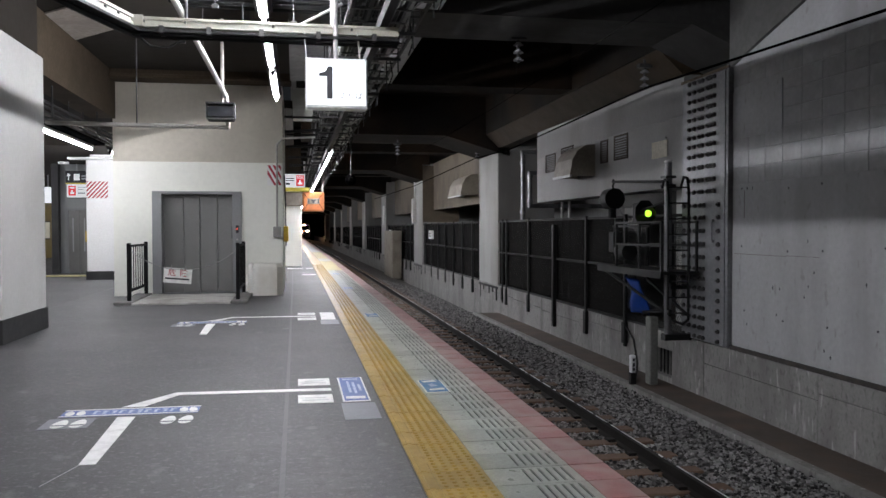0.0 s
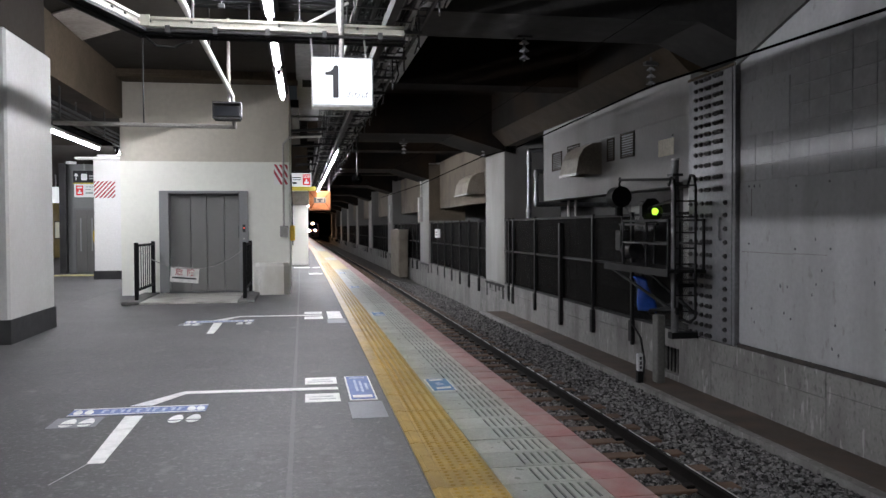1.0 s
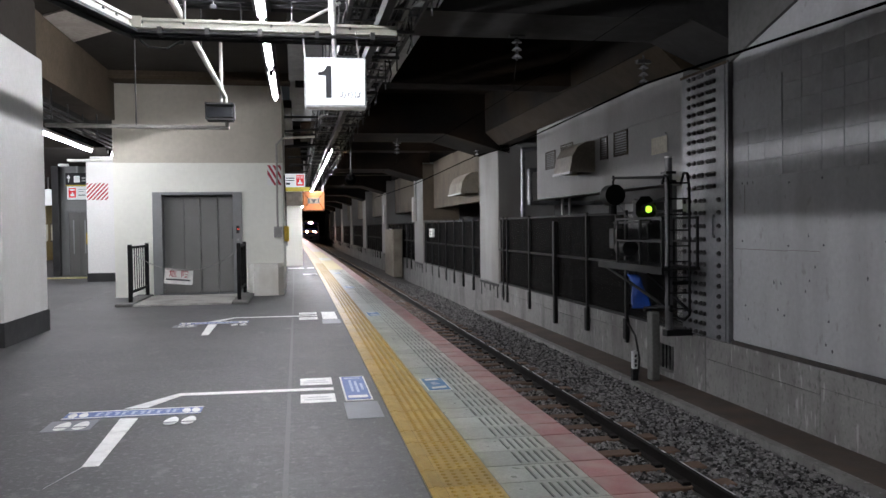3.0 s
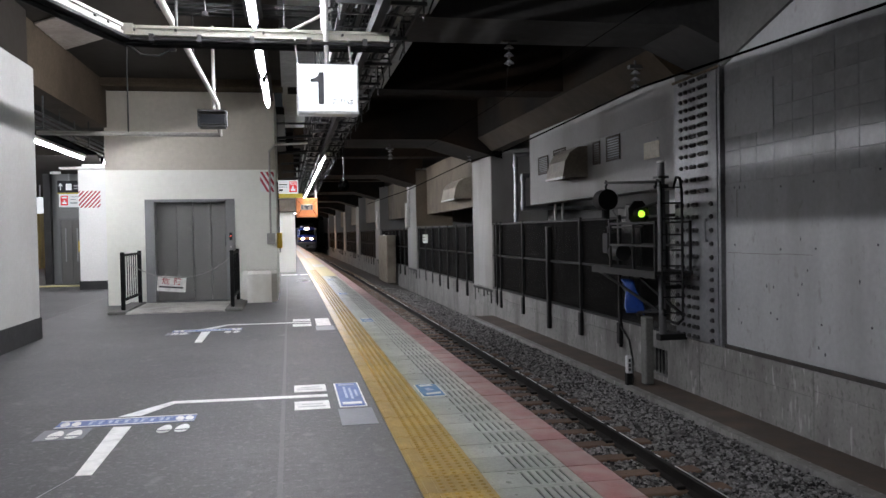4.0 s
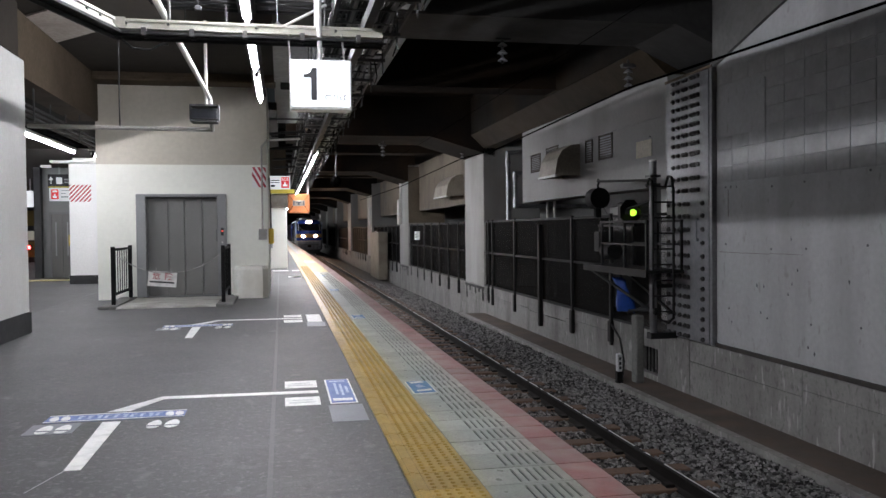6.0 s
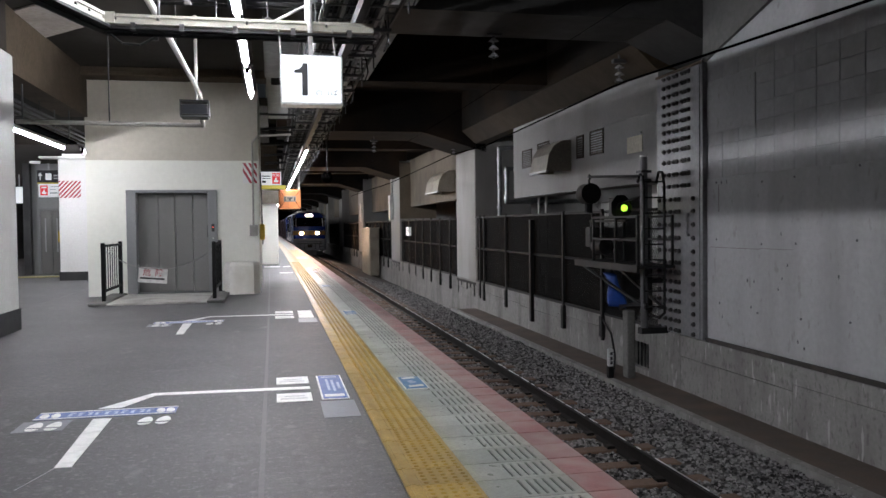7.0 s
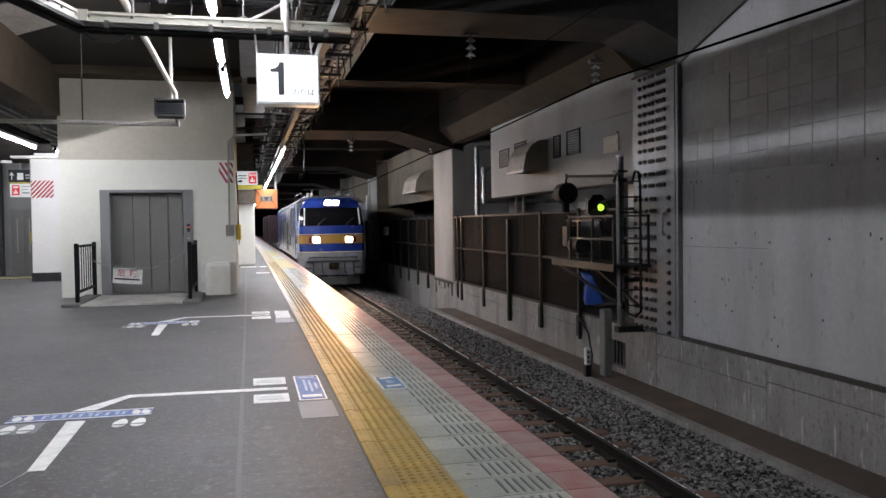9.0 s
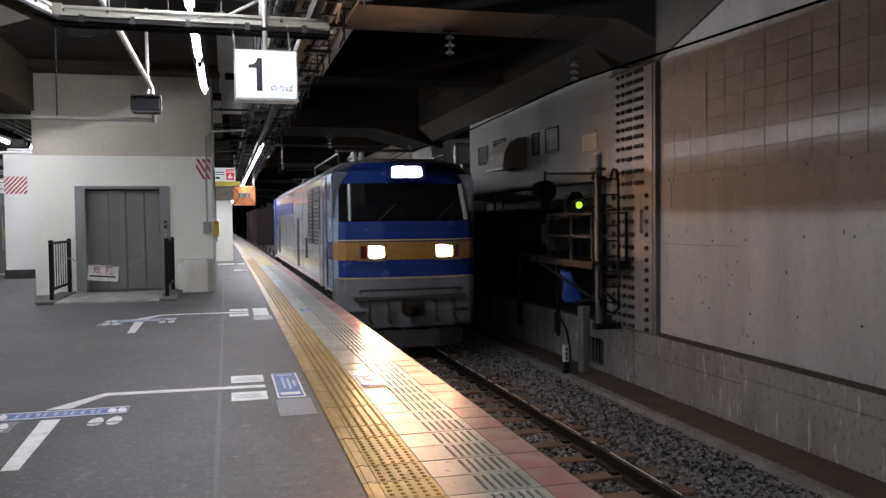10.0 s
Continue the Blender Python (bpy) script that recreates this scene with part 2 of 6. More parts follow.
M = {
    "asphalt": asphalt_mat(),
    "tile_yellow": mat("tile_yellow", (0.37, 0.255, 0.07), 0.36, stain=(0.27, 0.19, 0.075), big=3, grain=60, rand=0.10, rvar=0.15),
    "tile_grey": mat("tile_grey", (0.37, 0.39, 0.355), 0.32, stain=(0.20, 0.21, 0.19), big=3.5, grain=60, rand=0.20, stain_lo=0.42, stain_hi=0.95, rvar=0.14),
    "tile_red": mat("tile_red", (0.27, 0.125, 0.12), 0.36, stain=(0.30, 0.22, 0.21), big=5, grain=60, rand=0.2, stain_lo=0.4, stain_hi=0.62, rvar=0.14),
    "slot": mat("slot_dark", (0.032, 0.032, 0.032), 0.7),
    "white_paint": mat("white_paint", (0.80, 0.80, 0.78), 0.6, stain=(0.56, 0.56, 0.545), big=9, grain=90, vary=0.06),
    "blue_paint": mat("blue_paint", (0.07, 0.13, 0.36), 0.5, stain=(0.16, 0.21, 0.40), big=7, grain=90),
    "pale_film": mat("pale_film", (0.16, 0.17, 0.19), 0.45, grain=60),
    "pillar_paint": mat("pillar_paint", (0.50, 0.50, 0.485), 0.65, stain=(0.42, 0.41, 0.39), big=0.6, grain=20, vary=0.05, streak=(1, 1, 0.5)),
    "wall_white": mat("wall_white", (0.85, 0.855, 0.79), 0.7, stain=(0.79, 0.775, 0.715), big=0.5, grain=12, vary=0.025, bump=0.04, streak=(1, 1, 0.5)),
    "white_plaster": mat("white_plaster", (0.86, 0.86, 0.85), 0.6, stain=(0.79, 0.79, 0.77), big=0.7, grain=20, vary=0.04),
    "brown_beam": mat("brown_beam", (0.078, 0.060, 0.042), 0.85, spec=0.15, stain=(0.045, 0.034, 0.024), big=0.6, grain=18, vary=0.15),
    "ceiling_grey": mat("ceiling_grey", (0.36, 0.36, 0.36), 0.8, stain=(0.27, 0.27, 0.27), big=0.8, grain=12),
    # Sooty concrete, coloured blacker than soot to hold the track roof's darkness.
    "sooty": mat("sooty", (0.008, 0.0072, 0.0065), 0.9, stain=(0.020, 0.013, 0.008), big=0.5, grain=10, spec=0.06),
    "wall_block": speckled(mat("wall_block", (0.245, 0.245, 0.255), 0.7, stain=(0.165, 0.16, 0.165), big=1.3, grain=14, vary=0.07, streak=(1, 1, 0.22)), 9, 0.62, 0.72, (0.12, 0.11, 0.105), 0.5, (1, 1, 0.5)),
    "concrete": speckled(speckled(mat("concrete", (0.158, 0.154, 0.148), 0.85, stain_lo=0.46, stain_hi=0.66, stain=(0.10, 0.095, 0.092), big=1.6, grain=20, vary=0.12, bump=0.2, streak=(1, 1, 0.3)), 15.0, 0.55, 0.66, (0.06, 0.057, 0.055), 0.55, (1, 1, 0.55)), 14, 0.62, 0.68, (0.29, 0.28, 0.28), 0.7, (1, 1, 0.2)),
    # Brown is raised here to carry the headlamps' warm light on the walkway.
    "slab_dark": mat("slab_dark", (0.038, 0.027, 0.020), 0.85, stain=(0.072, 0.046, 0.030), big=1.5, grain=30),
    "ballast": mat("ballast", (0.12, 0.115, 0.11), 0.9, grain=30, vary=0.3, rand=0.3),
    "rail": mat("rail_steel", (0.008, 0.0066, 0.006), 0.65, grain=30, spec=0.15),
    "rail_top": mat("rail_top", (0.80, 0.80, 0.82), 0.28, metal=0.8, grain=60, bump=0),
    # Timber brown, pushed warmer for the orange headlamp light.
    "sleeper": mat("sleeper", (0.095, 0.058, 0.038), 0.85, grain=25, rand=0.15),
    "black_metal": mat("black_metal", (0.010, 0.010, 0.0104), 0.6, grain=50, bump=0.03, spec=0.12),
    "dark_metal": mat("dark_metal", (0.035, 0.035, 0.036), 0.55, metal=0.2, grain=50, spec=0.3),
    "steel_plate": mat("steel_plate", (0.135, 0.137, 0.145), 0.48, metal=0.25, stain=(0.085, 0.084, 0.09), big=1.5, grain=20),
    "grey_paint": mat("grey_paint", (0.25, 0.247, 0.243), 0.34, metal=0.45, stain=(0.22, 0.217, 0.213), big=1, grain=30, vary=0.05, bump=0.02),
    "grey_frame": mat("grey_frame", (0.25, 0.255, 0.262), 0.4, grain=30, vary=0.05, bump=0.02),
    "tube": glow("tube_glow", (0.925, 0.93, 0.985), 345.0),
    "tube_dim": glow("tube_dim_glow", (0.925, 0.93, 0.985), 185.0),
    "sign": glow("sign_glow", (0.93, 0.97, 1.0), 0.62),
    "ink": mat("ink", (0.02, 0.02, 0.025), 0.5, bump=0),
    "channel": mat("channel_cream", (0.30, 0.295, 0.255), 0.5, stain=(0.21, 0.20, 0.165), big=3, grain=30, vary=0.06),
    "pipe": mat("pipe_grey", (0.33, 0.325, 0.315), 0.5, stain=(0.25, 0.24, 0.22), big=3, grain=30),
    "loco_blue": mat("loco_blue", (0.011, 0.029, 0.165), 0.25, grain=6, vary=0.02, bump=0.01),
    "loco_silver": mat("loco_silver", (0.42, 0.46, 0.55), 0.12, metal=0.75, grain=6, vary=0.03, bump=0.01),
    "loco_grey": mat("loco_grey", (0.055, 0.055, 0.058), 0.5, stain=(0.03, 0.027, 0.025), big=2, grain=20),
    "lamp": glow("headlamp_glow", (1.0, 0.55, 0.29), 400.0),
    "green": glow("green_glow", (0.50, 1.0, 0.06), 1.6),
    "orange": mat("orange_paint", (0.50, 0.155, 0.04), 0.5, stain=(0.38, 0.13, 0.045), big=4, grain=30),
    "glass_dark": mat("glass_dark", (0.006, 0.006, 0.007), 0.06, spec=0.35, grain=10, bump=0, rvar=0.03),
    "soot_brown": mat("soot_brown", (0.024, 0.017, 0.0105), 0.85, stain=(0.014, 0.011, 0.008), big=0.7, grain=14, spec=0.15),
    "concrete_dark": mat("concrete_dark", (0.10, 0.10, 0.095), 0.9, grain=20),
    "patch": mat("asphalt_joint", (0.095, 0.095, 0.097), 0.55, stain=(0.092, 0.09, 0.093), big=5, grain=120, vary=0.4, stain_lo=0.3, stain_hi=0.6),
    "wall_tile": mat("wall_tile", (0.245, 0.245, 0.253), 0.7, stain=(0.185, 0.182, 0.188), big=2.4, grain=14, vary=0.09, rand=0.07, bump=0.2),
    "bolt": mat("bolt_steel", (0.035, 0.034, 0.035), 0.5, metal=0.3, grain=30, rand=0.2),
    "sooty_grey": mat("sooty_grey", (0.028, 0.0275, 0.027), 0.6, stain=(0.022, 0.0215, 0.021), big=0.7, grain=10, spec=0.2),
    "wall_grey": mat("wall_grey", (0.155, 0.152, 0.148), 0.75, stain=(0.10, 0.094, 0.086), big=0.6, grain=16, vary=0.06, streak=(1, 1, 0.35)),
    "vent_brown": mat("vent_brown", (0.022, 0.016, 0.011), 0.8, grain=30, spec=0.1),
    "hood": mat("beige_sheet", (0.17, 0.15, 0.12), 0.6, stain=(0.10, 0.08, 0.058), big=2, grain=18),
    "tag": mat("beige_plate", (0.28, 0.25, 0.18), 0.6, grain=20),
    "pier": mat("pier_paint", (0.20, 0.20, 0.195), 0.75, stain=(0.11, 0.10, 0.09), big=0.5, grain=16, vary=0.05, streak=(1, 1, 0.3)),
    # Cream wall paint; the dimness of the bays is put into the colour.
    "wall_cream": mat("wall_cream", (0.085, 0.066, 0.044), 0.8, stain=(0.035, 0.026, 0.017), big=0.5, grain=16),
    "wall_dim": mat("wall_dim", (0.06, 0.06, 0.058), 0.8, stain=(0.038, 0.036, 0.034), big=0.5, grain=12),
    "fence_rail": mat("fence_rail", (0.013, 0.0132, 0.0135), 0.65, grain=40, spec=0.08),
    "steel_pipe": mat("steel_pipe", (0.22, 0.225, 0.235), 0.45, metal=0.7, stain=(0.10, 0.10, 0.105), big=3, grain=30),
    "ballast_fine": mat("ballast_fine", (0.022, 0.019, 0.017), 0.95, stain=(0.07, 0.06, 0.053), big=9, grain=55, vary=0.5, bump=0.9),
    "stone": stone_mat(),
    "netting": net_mat(),
    "sign_red": mat("sign_red", (0.42, 0.045, 0.07), 0.55, grain=30, bump=0),
    "sign_red_lit": glow("sign_red_lit", (0.70, 0.05, 0.06), 0.35),
    "white_lit": glow("white_lit", (0.9, 0.93, 0.95), 0.3),
    "yellow_lit": glow("yellow_lit", (0.60, 0.50, 0.07), 0.1),
    "red_glow": glow("red_glow", (1.0, 0.08, 0.05), 4.0),
    "print_grey": mat("print_grey", (0.58, 0.585, 0.59), 0.55, grain=60, bump=0),
    "pale_grey": mat("pale_grey", (0.45, 0.46, 0.47), 0.55, grain=40, bump=0.02),
    "pale_blue": mat("pale_blue", (0.45, 0.51, 0.66), 0.55, stain=(0.25, 0.31, 0.50), big=14, grain=60),
    "plate_blue": mat("plate_blue", (0.05, 0.19, 0.42), 0.45, stain=(0.16, 0.28, 0.44), big=9, grain=60),
    "skirting": mat("skirting", (0.026, 0.026, 0.028), 0.6, stain=(0.05, 0.05, 0.05), big=2, grain=30),
    "yellow": mat("yellow_paint", (0.70, 0.47, 0.03), 0.45, grain=30),
    "yellow_worn": mat("yellow_worn", (0.55, 0.48, 0.24), 0.45, stain=(0.40, 0.37, 0.25), big=2, grain=40),
    "aisle_grey": mat("aisle_grey", (0.30, 0.305, 0.31), 0.5, stain=(0.26, 0.265, 0.27), big=0.8, grain=20, vary=0.05),
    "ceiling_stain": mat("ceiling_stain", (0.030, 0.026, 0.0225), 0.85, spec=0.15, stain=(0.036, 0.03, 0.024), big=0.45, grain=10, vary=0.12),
    "sign_frame": mat("sign_frame", (0.55, 0.56, 0.57), 0.4, metal=0.3, grain=30, bump=0),
    "screen": mat("screen", (0.008, 0.009, 0.012), 0.35, grain=20, bump=0, spec=0.25),
    "porcelain": mat("porcelain", (0.20, 0.20, 0.21), 0.25, grain=20, bump=0),
    "mast": mat("mast_steel", (0.10, 0.10, 0.105), 0.45, metal=0.6, stain=(0.06, 0.06, 0.06), big=3, grain=30),
    "tarp": mat("blue_tarp", (0.006, 0.035, 0.19), 0.4, grain=20),
    "gold": mat("gold_paint", (0.27, 0.15, 0.03), 0.35, grain=20, bump=0.01),
    "gold_pale": mat("gold_pale", (0.55, 0.45, 0.25), 0.4, grain=20, bump=0),
    "old_patch": mat("repaired_ceiling", (0.36, 0.32, 0.285), 0.85, stain=(0.27, 0.235, 0.205), big=1.5, grain=14),
    "pale_pipe": mat("pale_pipe", (0.40, 0.385, 0.355), 0.55, stain=(0.29, 0.27, 0.24), big=3, grain=30),
    "housing": mat("housing_black", (0.0008, 0.0008, 0.0008), 0.9, grain=20, bump=0, spec=0.0),
    "ledge": mat("ledge_grime", (0.014, 0.011, 0.010), 0.9, stain=(0.045, 0.032, 0.025), big=4, grain=30, stain_lo=0.5, stain_hi=0.8),
    "lamp_inner": mat("lamp_inner", (0.006, 0.006, 0.006), 0.8, grain=20, bump=0, spec=0.05),
    "lamp_case": mat("lamp_case", (0.16, 0.13, 0.10), 0.35, metal=0.4, grain=20, bump=0),
    "marker_red": mat("marker_red", (0.10, 0.015, 0.015), 0.15, grain=20, bump=0),
    "loco_pale": mat("loco_pale", (0.30, 0.38, 0.52), 0.3, metal=0.2, grain=20, vary=0.06, bump=0.01),
    "glass_grey": mat("glass_grey", (0.14, 0.15, 0.15), 0.1, grain=10, bump=0),
    "under": mat("underframe", (0.035, 0.032, 0.03), 0.75, stain=(0.07, 0.055, 0.045), big=3, grain=20),
    "container": mat("container_red", (0.045, 0.022, 0.028), 0.6, stain=(0.03, 0.018, 0.02), big=1, grain=20, rand=0.2),
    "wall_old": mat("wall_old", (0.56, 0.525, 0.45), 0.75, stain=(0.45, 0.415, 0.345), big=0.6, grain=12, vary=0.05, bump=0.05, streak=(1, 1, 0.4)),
    "skirt_grey": mat("skirt_grey", (0.19, 0.195, 0.215), 0.42, stain=(0.10, 0.095, 0.092), big=2.5, grain=20, vary=0.1, bump=0.03),
    "lamp_core": glow("headlamp_core", (1.0, 0.60, 0.34), 13000.0),
    "tail_red": glow("tail_red", (1.0, 0.03, 0.03), 45.0),
    "train_body": mat("train_ochre", (0.30, 0.215, 0.06), 0.4, stain=(0.22, 0.16, 0.05), big=1.2, grain=20),
    "window_lit": glow("window_lit", (0.80, 0.78, 0.66), 0.22),
    "rack_steel": mat("rack_steel", (0.17, 0.17, 0.165), 0.5, metal=0.3, stain=(0.09, 0.085, 0.08), big=4, grain=30),
    "slab_pale": mat("slab_pale", (0.40, 0.39, 0.365), 0.8, stain=(0.22, 0.21, 0.195), big=2.2, grain=25, bump=0.15),
    "fixture": mat("fixture_grey", (0.03, 0.03, 0.031), 0.7, grain=30, spec=0.2),
    "footing_paint": mat("footing_paint", (0.87, 0.86, 0.81), 0.75, stain=(0.70, 0.67, 0.59), big=1.8, grain=18, vary=0.05, bump=0.08, streak=(1, 1, 0.5)),
    "grout": mat("grout", (0.07, 0.065, 0.055), 0.8, grain=60),
}


# ---- building helpers ----
def box(bm, x0, x1, y0, y1, z0, z1):
    v = [bm.verts.new((x, y, z)) for z in (z0, z1) for x, y in ((x0, y0), (x1, y0), (x1, y1), (x0, y1))]
    for f in ((3, 2, 1, 0), (4, 5, 6, 7), (0, 1, 5, 4), (1, 2, 6, 5), (2, 3, 7, 6), (3, 0, 4, 7)):
        bm.faces.new([v[i] for i in f])
    return v


def boxes(*dims):
    bm = bmesh.new()
    for d in dims:
        box(bm, *d)
    return bm


def bevelled(bm, width, segments=1):
    bmesh.ops.bevel(bm, geom=bm.edges[:], offset=width, segments=segments, affect="EDGES", profile=0.5)
    return bm


def rod(bm, a, b, r, sides=8):
    a, b = Vector(a), Vector(b)
    q = (b - a).to_track_quat("Z", "Y").to_matrix().to_4x4()
    bmesh.ops.create_cone(bm, cap_ends=True, segments=sides, radius1=r, radius2=r, depth=(b - a).length, matrix=Matrix.Translation((a + b) / 2) @ q)
    return bm


def run(bm, points, r, sides=8):
    for a, b in zip(points, points[1:]):
        rod(bm, a, b, r, sides)
    return bm


def follow_line(bm):
    for v in bm.verts:
        v.co.x += bend(v.co.y)
    return bm


def mesh_of(name, bm, material, smooth=False):
    me = bpy.data.meshes.new(name)
    bmesh.ops.recalc_face_normals(bm, faces=bm.faces[:])
    bm.to_mesh(me)
    bm.free()
    me.materials.append(material)
    if smooth:
        for p in me.polygons:
            p.use_smooth = True
    return me


def part(name, bm, material, parent=None, label="", smooth=False):
    ob = new(name, mesh_of(name, bm, material, smooth))
    if parent:
        ob.parent = parent
    if label:
        ob["label"] = label
    return ob


def thing(name, label, category, group="", kind="", at=(0, 0, 0)):
    ob = new(name)
    ob.location = at
    return tagged(ob, label, category, group, kind)


def structure(name, bm, material, label, category):
    return tagged(part(name, bm, material), label, category, kind="structure")


def strips(x0, x1, z0, z1, y0, y1, step=10.0):
    bm = bmesh.new()
    n = max(1, round((y1 - y0) / step))
    for i in range(n):
        box(bm, x0, x1, y0 + (y1 - y0) * i / n, y0 + (y1 - y0) * (i + 1) / n, z0, z1)
    bmesh.ops.remove_doubles(bm, verts=bm.verts[:], dist=0.0005)
    return follow_line(bm)

FAR = 230.0

# ---- ground, platform and track ----
structure("platform", strips(-11.85, 0.655, -1.5, 0, -20, FAR), M["asphalt"], "worn dark grey asphalt station platform", "platform")
structure("platform_edge", strips(0.655, 1.76, -1.5, -0.035, -20, FAR), M["concrete"], "grimy concrete wall under the platform edge", "platform edge")
structure("seam", strips(-0.10, -0.07, -0.01, 0.003, -20, 60), M["patch"], "pale worn joint between two asphalt strips", "joint")
structure("seam_2", strips(-4.30, -4.27, -0.01, 0.003, 13, 60), M["patch"], "pale worn joint between two asphalt strips", "joint")
structure("track_bed_west", boxes((-16, -11.85, -20, FAR, -2.0, -1.3)), M["slab_dark"], "dark bed of the track beyond the platform", "track bed")
structure("track_bed", follow_line(boxes(*[(1.7, 6.9, -20 + 10 * i, -10 + 10 * i, -2.0, -1.72) for i in range(25)])), M["slab_dark"], "dark concrete track bed under the ballast", "track bed")
structure("curb", strips(5.58, 5.72, -1.75, CURB_Z + 0.03, -20, 25.5), M["concrete"], "narrow grey concrete curb beside the ballast", "curb")
structure("walkway", strips(5.72, WALL_X + 0.1, -1.75, CURB_Z, -20, 25.5), M["slab_dark"], "dirty walkway slab along the wall, browned for warm headlamp light", "walkway")


def bed_height(x, y):
    side = 1.0 if y < 25 else min(2.2, 1 + (y - 25) * 0.3)
    d = abs(x - TRACK_X)
    z = -1.235 if d < 1.15 else -1.235 - (d - 1.15) * 0.11 * (side if x > TRACK_X else 1)
    return z + 0.03 * noise.noise((x * 2.3, y * 2.3, 0))


def ballast_sheet():
    bm = bmesh.new()
    ys = [-20 + 1.0 * i for i in range(22)] + [2 + 0.16 * i for i in range(150)] + [26 + 1.0 * i for i in range(205)]
    xs = [1.76 + 0.16 * i for i in range(25)]
    grid = []
    for y in ys:
        last = 5.58 if y < 25.4 else WALL_X + 0.02
        grid.append([bm.verts.new((x + bend(y), y, bed_height(x, y) + (0.025 * noise.noise((x * 9, y * 9, 3)) if y < 26 else 0))) for x in xs + [last]])
    for a, b in zip(grid, grid[1:]):
        for i in range(len(a) - 1):
            bm.faces.new((a[i], a[i + 1], b[i + 1], b[i]))
    return bm


structure("ballast_bed", ballast_sheet(), M["ballast_fine"], "bed of packed dark grey crushed stone", "ballast")


def stones(count, seed):
    rng = np.random.default_rng(seed)
    y = 3.6 + 38 * rng.random(count) ** 1.7
    x = 1.9 + 3.68 * rng.random(count)
    x = np.where((y > 25) & (rng.random(count) < 0.3), 5.2 + 1.1 * rng.random(count), x)
    ok = (np.abs(x - (TRACK_X + 0.565)) > 0.10) & (np.abs(x - (TRACK_X - 0.565)) > 0.10)
    ok &= ~((np.abs(x - TRACK_X) < 1.02) & (np.mod(y, 0.62) < 0.24) & (rng.random(count) < 0.94))
    x, y = x[ok], y[ok]
    n = len(x)
    z = np.array([bed_height(a, b) for a, b in zip(x, y)])
    cube = np.array([(i, j, k) for k in (-1, 1) for i, j in ((-1, -1), (1, -1), (1, 1), (-1, 1))], float)
    size = (0.010 + 0.0145 * rng.random((n, 1, 1))) * (0.7 + 0.6 * rng.random((n, 1, 3)))
    pts = cube[None] * (0.55 + 0.45 * rng.random((n, 8, 3))) * size
    a = rng.random(n) * 6.283
    b = rng.random(n) * 6.283
    ca, sa, cb, sb = np.cos(a)[:, None], np.sin(a)[:, None], np.cos(b)[:, None], np.sin(b)[:, None]
    px, py, pz = pts[..., 0] * ca - pts[..., 1] * sa, pts[..., 0] * sa + pts[..., 1] * ca, pts[..., 2]
    py, pz = py * cb - pz * sb, py * sb + pz * cb
    v = np.stack([px + (x - y * y / 12000)[:, None], py + y[:, None], pz + (z + 0.006)[:, None]], -1).reshape(-1, 3)
    quad = np.array(((3, 2, 1, 0), (4, 5, 6, 7), (0, 1, 5, 4), (1, 2, 6, 5), (2, 3, 7, 6), (3, 0, 4, 7)))
    f = (quad[None] + 8 * np.arange(n)[:, None, None]).reshape(-1, 4)
    me = bpy.data.meshes.new("ballast_stones")
    me.from_pydata(v.tolist(), [], f.tolist())
    me.materials.append(M["stone"])
    return tagged(new("ballast_stones", me), "loose angular grey ballast stones beside the rails", "ballast", kind="stuff")


stones(72000, 5)

RAIL = [(-0.064, 0), (0.064, 0), (0.064, 0.012), (0.012, 0.03), (0.010, 0.108), (0.032, 0.118), (0.032, 0.148), (0.026, 0.153), (0.008, 0.153), (-0.026, 0.153), (-0.032, 0.148), (-0.032, 0.118), (-0.010, 0.108), (-0.012, 0.03), (-0.064, 0.012)]


def rail(name, x):
    bm = bmesh.new()
    rings = []
    for y in [-20 + 5 * i for i in range(51)]:
        rings.append([bm.verts.new((x + bend(y) + a, y, RAIL_Z - 0.153 + b)) for a, b in RAIL])
    top = []
    for a, b in zip(rings, rings[1:]):
        for i in range(len(RAIL)):
            j = (i + 1) % len(RAIL)
            f = bm.faces.new((a[i], a[j], b[j], b[i]))
            # Bright metal only on the right of the head, drawn as its glint line.
            if i in (6, 7):
                f.material_index = 1
    bm.faces.new(rings[0][::-1]), bm.faces.new(rings[-1])
    ob = structure(name, bm, M["rail"], "rusty brown steel rail with a polished strip placed as its glint", "rail")
    ob.data.materials.append(M["rail_top"])
    return ob


rails = [rail("rail_1", TRACK_X + 0.565), rail("rail_2", TRACK_X - 0.565)]
sleeper_mesh = mesh_of("sleeper", bevelled(boxes((-1.0, 1.0, 0, 0.22, -0.15, 0)), 0.012), M["sleeper"])
clip_mesh = mesh_of("rail_clip", bevelled(boxes((-0.05, 0.05, 0.05, 0.17, 0.0, 0.035)), 0.01), M["rail"])
for i in range(-31, 120):
    y = 0.62 * i
    s = tagged(new("sleeper", sleeper_mesh), "weathered brown timber sleeper half sunk in ballast", "sleeper", "sleepers under the rails", "structure")
    s.location = (TRACK_X + bend(y), y, -1.203)
    if 2 < y < 22:
        for dx in (-0.66, -0.47, 0.47, 0.66):
            c = new("rail_clip", clip_mesh)
            c.parent = s
            c.location = (dx, 0, 0)

# ---- the tunnel wall across the track ----
LOW_TOP = -0.42


def cut_wall(y0, y1, step):
    y = y0
    while y < y1 - 0.05:
        yield y, min(y + step, y1)
        y += step


low = structure("wall_lower", strips(WALL_X + 0.29, WALL_X + 0.7, -1.9, LOW_TOP - 0.01, -20, FAR), M["concrete_dark"], "low stained concrete retaining wall", "wall")
